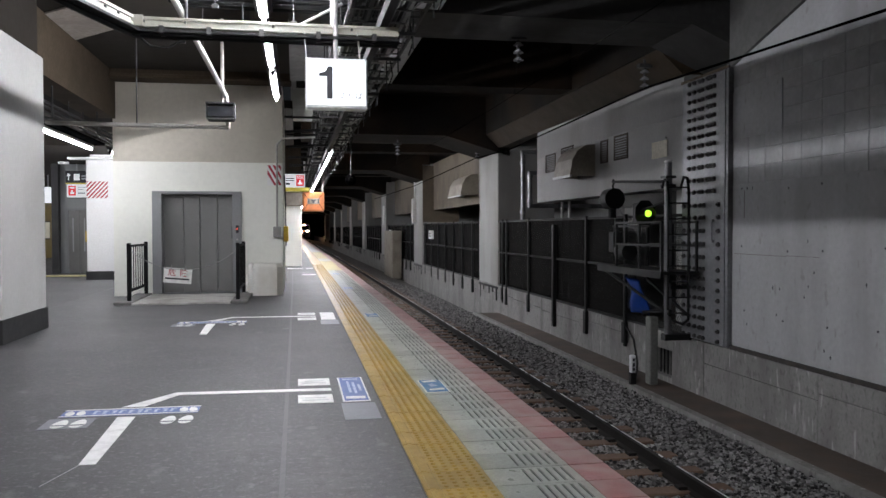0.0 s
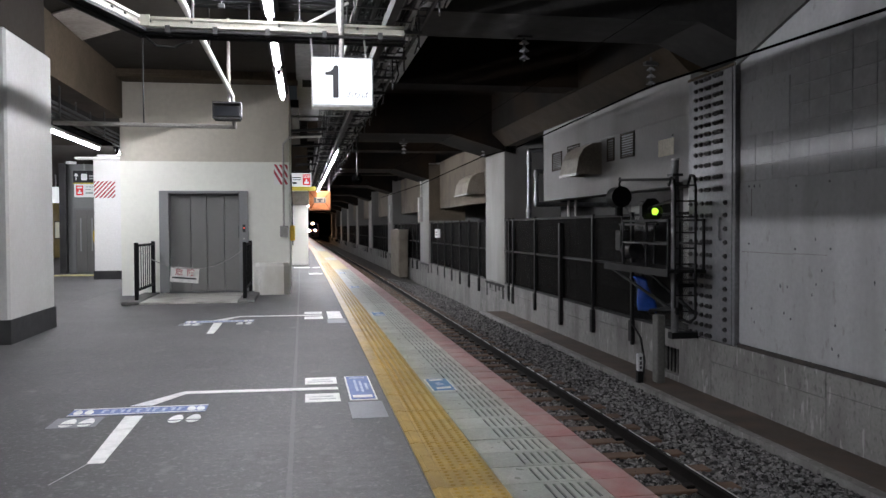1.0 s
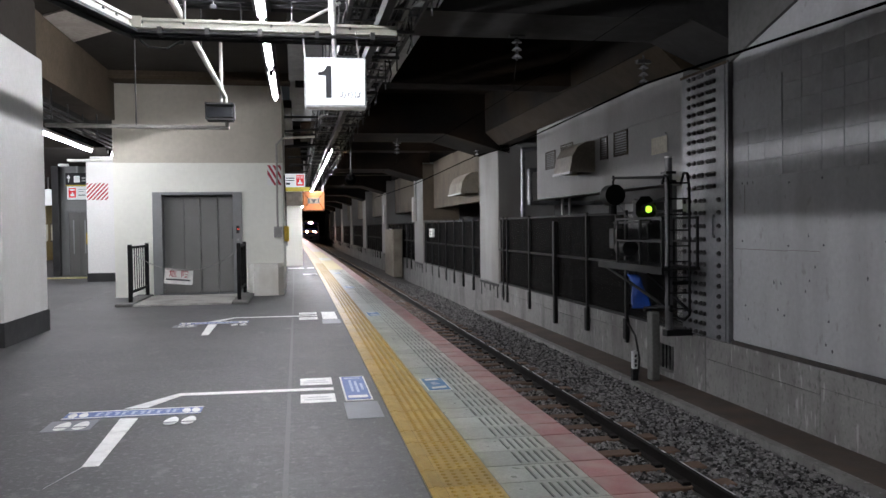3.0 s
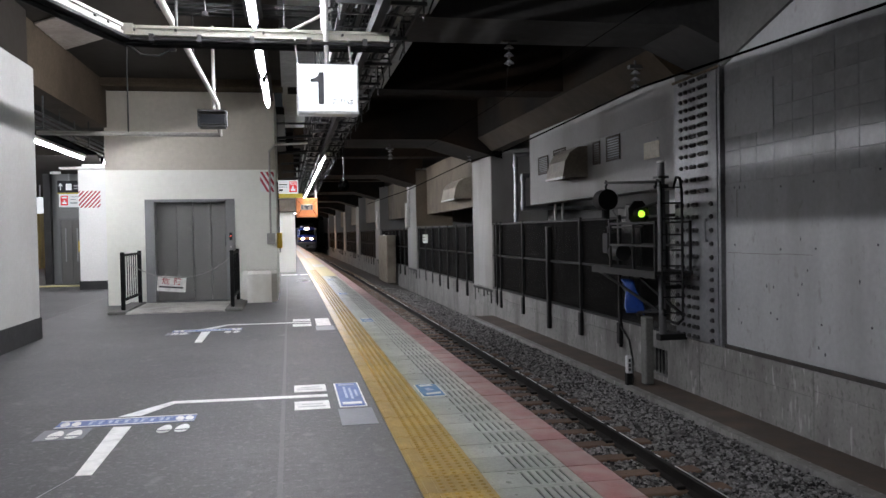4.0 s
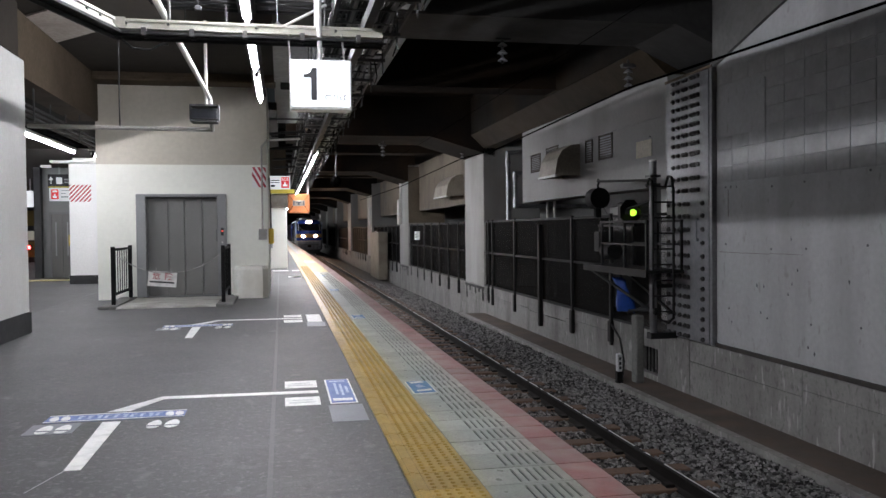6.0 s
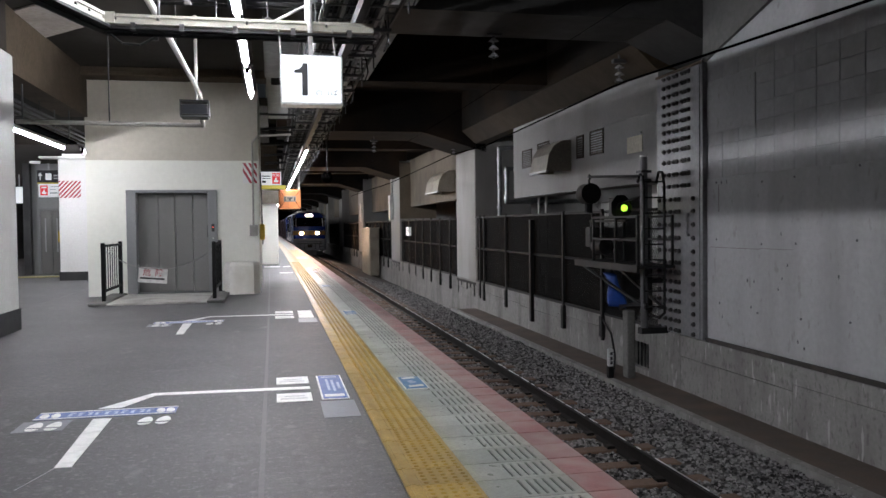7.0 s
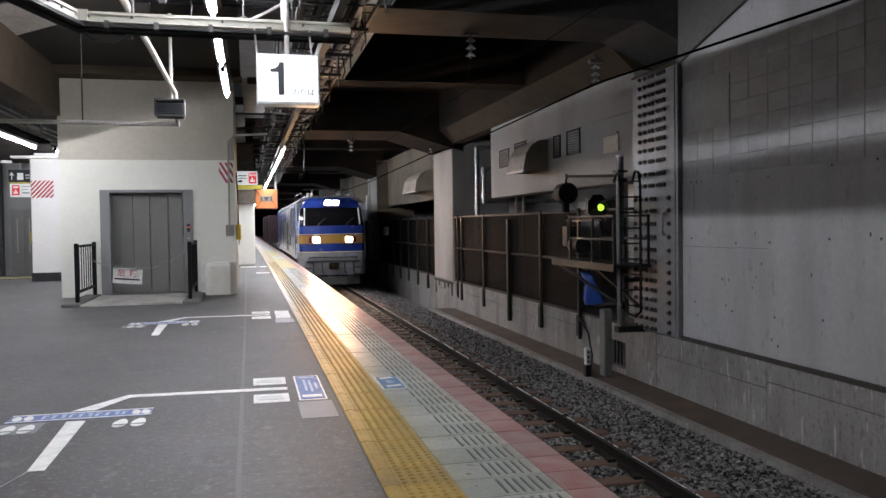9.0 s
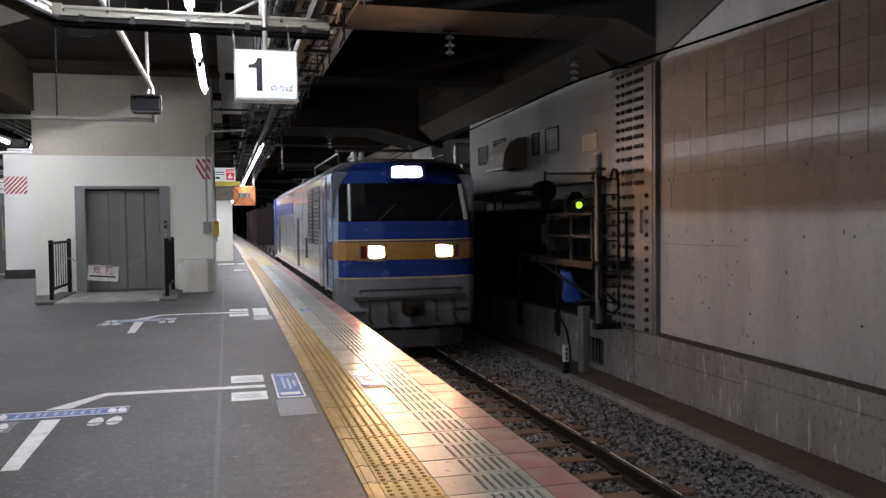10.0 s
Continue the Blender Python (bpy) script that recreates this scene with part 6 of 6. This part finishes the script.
tp = part("post", bevelled(boxes((-0.045, 0.045, -0.045, 0.045, 0.20, 0.50)), 0.012), M["pale_grey"], mp)
part("print_bar", boxes((-0.02, 0.02, -0.054, -0.05, 0.40, 0.45), (-0.02, 0.02, -0.054, -0.05, 0.31, 0.37), (-0.02, 0.02, -0.054, -0.05, 0.24, 0.29)), M["ink"], tp)
cb = thing("ground_cable", "black cable hanging down to the walkway", "cable")
part("cable", run(bmesh.new(), [(6.33, 15.1, -0.5), (6.25, 14.5, -0.7), (6.2, 14.2, -1.1), (6.0, 13.8, -1.27), (5.75, 13.3, -1.28)], 0.02, 6), M["black_metal"], cb)

# ---- locomotive ----
loco = thing("locomotive", "blue and silver electric freight locomotive with lit headlamps", "locomotive")
PROFILE = [(0.10, 0.50, 1.20), (0.02, 0.80, 1.27), (0.0, 1.43, 1.29), (0.0, 1.77, 1.29), (0.0, 2.10, 1.29), (0.0, 2.48, 1.28), (0.33, 3.20, 1.23), (0.46, 3.44, 1.16), (0.80, 3.62, 0.95)]


LAMP_X, LAMP_GAP = 0.645, 0.145


def bow(x):
    """The nose bows forward in plan."""
    return 0.22 * (x / 1.29) ** 2 - 0.055


def front_rows(profile, dy=0.0, lamps=-1):
    bm = bmesh.new()
    rows = []
    for y, z, w in profile:
        side = 1.38 if z < 3.3 else w + 0.12
        mid = [-w + 0.1, -LAMP_X - LAMP_GAP, -LAMP_X + LAMP_GAP, 0, LAMP_X - LAMP_GAP, LAMP_X + LAMP_GAP, w - 0.1]
        at = [(-side, y + 0.62), (-w - 0.02, y + 0.13 + bow(w))] + [(x, y + bow(x)) for x in mid] + [(w + 0.02, y + 0.13 + bow(w)), (side, y + 0.62)]
        rows.append([bm.verts.new((x, v + dy, z)) for x, v in at])
    for n, (a, b) in enumerate(zip(rows, rows[1:])):
        for k in range(10):
            if n == lamps and k in (3, 6):
                p, q = a[k].co, a[k + 1].co
                for w0, w1 in ((p.z, 1.775), (2.055, b[k].co.z)):
                    bm.faces.new([bm.verts.new(v) for v in ((p.x, p.y, w0), (q.x, q.y, w0), (q.x, q.y, w1), (p.x, p.y, w1))])
                continue
            f = bm.faces.new((a[k], a[k + 1], b[k + 1], b[k]))
            if k in (0, 9):
                f.material_index = 1
    bmesh.ops.remove_doubles(bm, verts=bm.verts[:], dist=0.0005)
    return bm


def front_band(i, j, dy=0.0):
    return front_rows(PROFILE[i:j + 1], dy, 3 - i)


def front_line(z0, z1):
    return front_rows([(-0.012, z0, 1.285), (-0.012, z1, 1.285)])


part("skirt", front_band(0, 2), M["skirt_grey"], loco, "grey painted front skirt")
face = part("front_face", front_band(2, 5), M["loco_blue"], loco, "deep blue painted front")
part("gold_stripe", front_band(3, 4, -0.006), M["gold"], face, "broad ochre stripe")
for z0, z1 in ((2.125, 2.145), (1.42, 1.445)):
    part("thin_line", front_line(z0, z1), M["gold_pale"], face, "thin pale gold line")
ws = part("windscreen", front_band(5, 6, -0.004), M["glass_dark"], loco, "large dark sloping windscreen")
vis = part("visor", front_band(6, 8), M["loco_blue"], loco, "blue roof brow")
for ob in (face, ws):
    ob.data.materials.append(M["loco_pale"])
for x in (-1.17, 1.17):
    part("corner_strip", rod(bmesh.new(), (x * 0.95, 0.11, 2.50), (x * 0.92, 0.42, 3.18), 0.022, 6), M["white_paint"], ws, "pale corner pillar strip")
for x in (-0.6, 0.5):
    part("wiper", rod(bmesh.new(), (x, -0.06, 2.50), (x + 0.35, 0.09, 2.80), 0.010, 5), M["ink"], ws)
def lens_plate(half_w, half_h, hole):
    """A rounded oblong lens; with a hole, a self-glowing tube runs back from it."""
    bm = bmesh.new()

    def loop(y, f):
        return [bm.verts.new((f(math.cos(math.tau * k / 28), half_w), y, f(math.sin(math.tau * k / 28), half_h))) for k in range(28)]

    def squarish(c, half):
        return math.copysign(abs(c) ** 0.55, c) * half

    rings = [loop(0.02, squarish), loop(0, squarish)]
    if hole:
        rings += [loop(0, lambda c, half: c * hole), loop(0.35, lambda c, half: c * hole)]
    for a, b in zip(rings, rings[1:]):
        for k in range(28):
            bm.faces.new((a[k], a[(k + 1) % 28], b[(k + 1) % 28], b[k]))
    if not hole:
        bm.faces.new(rings[-1])
    return bm


lower = mesh_of("lamp", lens_plate(0.138, 0.108, 0.062), M["lamp"])
upper_lens = mesh_of("lamp", lens_plate(0.135, 0.09, 0), M["lamp"])
# Extra emitter added deep in the lamp to throw a narrow beam.
core = mesh_of("lamp_core", rod(bmesh.new(), (0, 0, 0), (0, -0.01, 0), 0.061, 20), M["lamp_core"])
for x in (-0.645, 0.645):
    s = -1 if x < 0 else 1
    a, b = sorted((x - s * 0.17, x + s * 0.33))
    h = part("headlamp", boxes((a, b, -0.05, 0.0, 1.75, 1.776), (a, b, -0.05, 0.0, 2.054, 2.08), (x - 0.17, x - 0.14, -0.05, 0.0, 1.776, 2.054), (x + 0.14, x + 0.17, -0.05, 0.0, 1.776, 2.054), (x + s * 0.315 - 0.015, x + s * 0.315 + 0.015, -0.05, 0.0, 1.776, 2.054)), M["lamp_case"], loco, "oblong headlamp case with a bright lens")
    part("lamp_tunnel", boxes((x - 0.16, x + 0.16, 0.0, 0.51, 1.755, 1.776), (x - 0.16, x + 0.16, 0.0, 0.51, 2.054, 2.075), (x - 0.16, x - 0.14, 0.0, 0.51, 1.776, 2.054), (x + 0.14, x + 0.16, 0.0, 0.51, 1.776, 2.054), (x - 0.16, x + 0.16, 0.51, 0.53, 1.755, 2.075)), M["lamp_inner"], h)
    ring = bmesh.new()
    R1 = [(x + 0.138 * max(-1, min(1, 1.35 * math.cos(math.tau * k / 24))), 1.915 + 0.112 * max(-1, min(1, 1.35 * math.sin(math.tau * k / 24)))) for k in range(24)]
    R2 = [(x + 0.15 * max(-1, min(1, 1.5 * math.cos(math.tau * k / 24))), 1.915 + 0.15 * max(-1, min(1, 1.5 * math.sin(math.tau * k / 24)))) for k in range(24)]
    RV = [[ring.verts.new((px, y, pz)) for px, pz in rr] for rr, y in ((R1, -0.052), (R2, -0.052), (R2, -0.046), (R1, -0.046))]
    for k in range(24):
        for q in range(4):
            ring.faces.new((RV[q][k], RV[q][(k + 1) % 24], RV[(q + 1) % 4][(k + 1) % 24], RV[(q + 1) % 4][k]))
    part("bezel", ring, M["lamp_case"], h)
    o = new("lens", lower)
    o.parent, o.location = h, (x, 0.10, 1.915)
    o = new("bulb", core)
    o.parent, o.location = h, (x, 0.44, 1.915)
    part("marker_lens", boxes((x - 0.29, x - 0.18, -0.03, -0.008, 1.80, 2.03) if x < 0 else (x + 0.18, x + 0.29, -0.03, -0.008, 1.80, 2.03)), M["marker_red"], h, "unlit dark red marker lens")
tl = part("roof_lamp", boxes((-0.34, 0.34, 0.30, 0.8, 3.24, 3.56), (-0.34, 0.34, 0.08, 0.30, 3.24, 3.30), (-0.34, 0.34, 0.08, 0.30, 3.50, 3.56), (-0.34, -0.27, 0.22, 0.30, 3.30, 3.50), (0.27, 0.34, 0.22, 0.30, 3.30, 3.50)), M["loco_blue"], loco, "twin roof headlamp in a blue case")
for x in (-0.14, 0.14):
    o = new("lens", upper_lens)
    o.parent, o.location = tl, (x, 0.27, 3.40)
body = part("body", bevelled(boxes((-1.38, 1.38, 0.55, 19.3, 1.17, 3.42)), 0.03), M["loco_silver"], loco, "silver grey body side")
part("roof", prism([(-1.36, 3.42), (1.36, 3.42), (1.15, 3.60), (0.6, 3.70), (-0.6, 3.70), (-1.15, 3.60)], 0.8, 19.2), M["loco_grey"], loco)
part("sill_line", boxes((-1.392, 1.392, 0.6, 19.3, 1.16, 1.27)), M["loco_silver"], body)
for s in (-1, 1):
    part("cab_side", boxes((s * 1.388 - 0.006, s * 1.388 + 0.006, 0.56, 1.15, 1.2, 3.38)), M["loco_pale"], loco, "pale blue cab side")
    part("cab_window", boxes((s * 1.396 - 0.006, s * 1.396 + 0.006, 0.62, 1.08, 2.55, 3.22)), M["glass_grey"], loco)
    part("waist_stripe", boxes((s * 1.397 - 0.005, s * 1.397 + 0.005, 0.56, 1.2, 1.77, 2.10)), M["loco_blue"], loco)
    part("cab_door", bevelled(boxes((s * 1.39 - 0.02, s * 1.39 + 0.02, 1.2, 2.0, 1.2, 3.36)), 0.008), M["loco_blue"], loco, "deep blue cab door")
    for y in (1.12, 2.06):
        part("handrail", rod(bmesh.new(), (s * 1.45, y, 1.15), (s * 1.45, y, 2.3), 0.016, 6), M["pipe"], loco)
    part("rear_blue", boxes((s * 1.39 - 0.01, s * 1.39 + 0.01, 18.2, 19.3, 1.2, 3.40)), M["loco_blue"], loco)
    for y0, y1, z0, z1 in ((2.6, 3.7, 2.0, 3.25), (4.0, 5.1, 2.0, 3.25), (7.9, 8.5, 1.3, 2.6), (16.0, 16.6, 1.4, 2.6), (5.6, 6.0, 1.6, 2.1)):
        g = part("grille", boxes((s * 1.388 - 0.006, s * 1.388 + 0.006, y0, y1, z0, z1)), M["ink"], loco, "dark louvred grille")
        n = int((z1 - z0) / 0.085)
        for k in range(n):
            z = z0 + 0.03 + k * 0.085
            part("slat", boxes((s * 1.395 - 0.008, s * 1.395 + 0.008, y0 + 0.03, y1 - 0.03, z, z + 0.035)), M["loco_silver"], g)
    for y in (6.6, 9.6, 12.6, 15.6):
        part("panel_joint", boxes((s * 1.381 - 0.003, s * 1.381 + 0.003, y, y + 0.02, 1.15, 3.4)), M["loco_grey"], body)
    for k in range(9):
        part("lettering_bar", boxes((s * 1.383 - 0.003, s * 1.383 + 0.003, 9.8 + 0.9 * k, 10.3 + 0.9 * k, 2.75, 3.1)), M["loco_blue"], body)
    for bogie in (2.6, 9.65, 16.7):
        b = part("bogie", bevelled(boxes((s * 1.05 - 0.12, s * 1.05 + 0.12, bogie - 1.7, bogie + 1.7, 0.42, 0.78)), 0.04), M["under"], loco, "dark grimy bogie frame")
        for dy in (-1.2, 1.2):
            wl = part("wheel", rod(bmesh.new(), (s * 0.53, bogie + dy, 0.50), (s * 0.66, bogie + dy, 0.50), 0.56 - 0.06, 24), M["under"], b)
            part("axle_box", bevelled(boxes((s * 1.12 - 0.14, s * 1.12 + 0.14, bogie + dy - 0.2, bogie + dy + 0.2, 0.38, 0.68)), 0.03), M["under"], b)
part("underframe", boxes((-1.12, 1.12, 0.45, 19.1, 0.62, 1.17)), M["under"], loco)
part("buffer_beam", bevelled(boxes((-1.05, 1.05, -0.09, 0.15, 1.02, 1.10)), 0.015), M["loco_grey"], loco)
part("front_rail", run(bmesh.new(), [(-0.95, 0.1, 1.15), (-0.95, -0.13, 1.22), (0.95, -0.13, 1.22), (0.95, 0.1, 1.15)], 0.02, 6), M["dark_metal"], loco)
for x in (-0.45, 0.45, -0.8, 0.8):
    part("hose", run(bmesh.new(), [(x, -0.02, 1.0), (x, -0.14, 0.9), (x, -0.12, 0.68), (x + 0.06, -0.10, 0.60)], 0.028, 6), M["under"], loco)
cp = part("coupler", bevelled(boxes((-0.18, 0.18, -0.32, 0.1, 0.74, 1.0)), 0.04), M["vent_brown"], loco, "rusty brown coupler")
part("knuckle", bevelled(boxes((-0.2, 0.02, -0.46, -0.28, 0.76, 0.98)), 0.05), M["vent_brown"], cp)
plough = bmesh.new()
PL = [[plough.verts.new((x, y, z)) for x, y in ((-1.1, 0.35), (-0.55, 0.05), (0.55, 0.05), (1.1, 0.35))] for z in (0.12, 0.45)]
for k in range(3):
    plough.faces.new((PL[0][k], PL[0][k + 1], PL[1][k + 1], PL[1][k]))
part("plough", plough, M["loco_grey"], loco)
for x in (-1.0, 1.0):
    part("step", boxes((x - 0.15, x + 0.15, 0.0, 0.2, 0.52, 0.56), (x - 0.15, x + 0.15, 0.05, 0.2, 0.78, 0.82)), M["dark_metal"], loco)
for y0 in (3.2, 15.4):
    pg = part("pantograph", run(bmesh.new(), [(-0.5, y0, 3.78), (-0.45, y0 + 1.5, 3.98), (-0.5, y0 + 0.2, 4.08)], 0.025, 6), M["dark_metal"], loco, "folded dark pantograph")
    part("arm", run(bmesh.new(), [(0.5, y0, 3.78), (0.45, y0 + 1.5, 3.98), (0.5, y0 + 0.2, 4.08)], 0.025, 6), M["dark_metal"], pg)
    part("pan_head", boxes((-0.9, 0.9, y0 + 0.1, y0 + 0.3, 4.06, 4.10)), M["dark_metal"], pg)
    for x in (-0.5, 0.5):
        part("insulator", rod(bmesh.new(), (x, y0 + 0.1, 3.66), (x, y0 + 0.1, 3.80), 0.06, 10), M["porcelain"], pg)
        part("insulator", rod(bmesh.new(), (x, y0 + 1.5, 3.66), (x, y0 + 1.5, 3.80), 0.06, 10), M["porcelain"], pg)
for s in (-1, 1):
    part("roof_rail", run(bmesh.new(), [(s * 1.1, 1.6, 3.60), (s * 1.1, 1.6, 3.86), (s * 1.1, 6.0, 3.86), (s * 1.1, 6.0, 3.60)], 0.018, 6), M["dark_metal"], loco)
part("roof_box", bevelled(boxes((-0.6, 0.6, 6.5, 9.0, 3.68, 3.92)), 0.04), M["loco_grey"], loco)
part("roof_box", bevelled(boxes((-0.6, 0.6, 10.0, 14.0, 3.68, 3.90)), 0.04), M["loco_grey"], loco)
for x in (-0.9, -0.75):
    part("horn", rod(bmesh.new(), (x, 0.9, 3.62), (x, 0.9, 3.82), 0.05, 10), M["pipe"], loco)

# ---- container wagons ----
wagon = thing("container_wagon", "dark flat wagon loaded with dull red containers", "wagon", "wagons behind the locomotive")
part("deck", boxes((-1.3, 1.3, 0, 19.6, 0.85, 1.05)), M["under"], wagon)
for k in range(5):
    if k in (1, 3):
        continue
    c = part("container", bevelled(boxes((-1.22, 1.22, 0.15 + 3.88 * k, 3.85 + 3.88 * k, 1.05, 3.45)), 0.02), M["container"], wagon, "ribbed dull red container")
    for j in range(9):
        for s in (-1, 1):
            y = 0.4 + 3.88 * k + 0.4 * j
            part("rib", boxes((s * 1.235 - 0.015, s * 1.235 + 0.015, y, y + 0.12, 1.15, 3.35)), M["container"], c)
for s in (-1, 1):
    for y in (2.4, 17.2):
        b = part("bogie", boxes((s * 0.95 - 0.1, s * 0.95 + 0.1, y - 1.2, y + 1.2, 0.35, 0.65)), M["under"], wagon)
        for dy in (-0.85, 0.85):
            part("wheel", rod(bmesh.new(), (s * 0.53, y + dy, 0.43), (s * 0.66, y + dy, 0.43), 0.43, 20), M["under"], b)
flat = thing("flat_wagon", "empty dark flat wagon with low side stakes", "wagon", "wagons behind the locomotive")
part("deck", boxes((-1.3, 1.3, 0, 19.6, 0.85, 1.05)), M["under"], flat)
part("end_rail", run(bmesh.new(), [(-1.2, 0.1, 1.05), (-1.2, 0.1, 1.9), (1.2, 0.1, 1.9), (1.2, 0.1, 1.05)], 0.03, 6), M["under"], flat)
for k in range(6):
    for s in (-1, 1):
        part("stake", boxes((s * 1.27 - 0.04, s * 1.27 + 0.04, 1.5 + 3.3 * k, 1.6 + 3.3 * k, 1.05, 1.30)), M["under"], flat)
for s in (-1, 1):
    for y in (2.4, 17.2):
        b = part("bogie", boxes((s * 0.95 - 0.1, s * 0.95 + 0.1, y - 1.2, y + 1.2, 0.35, 0.65)), M["under"], flat)
        for dy in (-0.85, 0.85):
            part("wheel", rod(bmesh.new(), (s * 0.53, y + dy, 0.43), (s * 0.66, y + dy, 0.43), 0.43, 20), M["under"], b)

# ---- paving along the edge: yellow, grey and red tiles ----
PITCH = 0.31


def yellow_tile():
    bm = boxes((0.09, 0.388, 0.0045, PITCH - 0.0045, -0.03, 0.0), (0.002, 0.086, 0.0045, PITCH - 0.0045, -0.03, 0.0), (0.028, 0.058, 0.0045, PITCH - 0.0045, 0.0, 0.006))
    for i in range(5):
        for j in range(5):
            x, y = 0.122 + 0.058 * i, 0.034 + 0.060 * j
            a = [bm.verts.new((x + 0.017 * u, y + 0.017 * v, 0)) for u, v in ((1, 0), (0.5, 0.87), (-0.5, 0.87), (-1, 0), (-0.5, -0.87), (0.5, -0.87))]
            b = [bm.verts.new((x + 0.010 * u, y + 0.010 * v, 0.0085)) for u, v in ((1, 0), (0.5, 0.87), (-0.5, 0.87), (-1, 0), (-0.5, -0.87), (0.5, -0.87))]
            bm.faces.new(b)
            for k in range(6):
                bm.faces.new((a[k], a[(k + 1) % 6], b[(k + 1) % 6], b[k]))
    return bm


def grey_tile(slots):
    bm = bmesh.new()
    if not slots:
        return boxes((0.002, 0.518, 0.0045, PITCH - 0.0045, -0.03, 0.0))
    box(bm, 0.002, 0.215, 0.0045, PITCH - 0.0045, -0.03, 0.0)
    box(bm, 0.49, 0.518, 0.0045, PITCH - 0.0045, -0.03, 0.0)
    box(bm, 0.215, 0.49, 0.003, 0.035, -0.03, 0.0)
    box(bm, 0.215, 0.49, PITCH - 0.035, PITCH - 0.003, -0.03, 0.0)
    for i in range(6):
        x = 0.215 + 0.047 * i
        box(bm, x + 0.019, x + 0.047 if i < 5 else 0.49, 0.035, PITCH - 0.035, -0.03, 0.0)
    n = len(bm.faces)
    box(bm, 0.215, 0.49, 0.035, PITCH - 0.035, -0.03, -0.010)
    bm.faces.ensure_lookup_table()
    for f in bm.faces[n:]:
        f.material_index = 1
    return bm


tile_y = mesh_of("yellow_tile", yellow_tile(), M["tile_yellow"])
tile_g = mesh_of("grey_tile", grey_tile(True), M["tile_grey"])
tile_g.materials.append(M["slot"])
tile_r = mesh_of("red_tile", boxes((0.002, 0.222, 0.0045, PITCH - 0.0045, -0.03, 0.0)), M["tile_red"])
paving = structure("edge_paving", strips(0.66, 1.70, -0.05, -0.012, -20, FAR), M["grout"], "worn yellow, grey and red tiles along the platform edge", "paving")
rng = random.Random(9)
for i in range(10, 105):
    y = PITCH * i + 0.34 - 0.08
    for me, x in ((tile_y, 0.668), (tile_g, 1.06), (tile_r, 1.58)):
        if y > 27.8 and me is tile_g:
            me = None
        if me:
            o = new(me.name, me)
            o.parent = paving
            o.location = (x + bend(y), y, rng.uniform(-0.0015, 0.0015))


def far_strip(name, x0, x1, y0, y1, m, label):
    ob = part(name, strips(x0, x1, -0.03, 0.0, y0, y1, 2.0), m, paving, label)
    return ob


for y0, y1 in ((-20, 3.35), (32.81, FAR)):
    far_strip("yellow_strip", 0.668, 1.056, y0, y1, M["tile_yellow"], "distant yellow tactile tiles")
    far_strip("red_strip", 1.582, 1.80, y0, y1, M["tile_red"], "distant red edge tiles")
far_strip("grey_strip", 1.062, 1.578, -20, 3.35, M["tile_grey"], "distant grey tiles")
for k, (a, b, m) in enumerate(((27.85, 36, "yellow_worn"), (36, 39, "tile_grey"), (39, 50, "yellow_worn"), (50, 70, "tile_grey"), (70, FAR, "tile_grey"))):
    far_strip("grey_strip", 1.062, 1.578, a + 0.004, b - 0.004, M[m], "distant worn tiles")
fs = structure("edge_coping", strips(1.70, 1.795, -0.10, -0.032, -20, FAR), M["concrete"], "concrete coping under the edge tiles", "coping")


def motions():
    speed, rows, rows_a, rows_b = 17.9, [], [], []

    def on_line(y):
        return pose(TRACK_X + bend(y), y, RAIL_Z, 0, 0, math.degrees(y / 6000))

    for k in range(41):
        t = k * 0.25
        y = 14.85 + speed * (10 - t)
        rows.append((t, on_line(y)))
        rows_a.append((t, on_line(y + 19.9)))
        rows_b.append((t, on_line(y + 40.0)))
    walk(tr, [(k * 0.5, pose(-13.45, 43.0 + 3.8 * (k * 0.5 - 4.1) + 0.3 * (k * 0.5 - 4.1) ** 2, 0)) for k in range(21)])
    walk(loco, rows)
    walk(flat, rows_a)
    walk(wagon, rows_b)


motions()
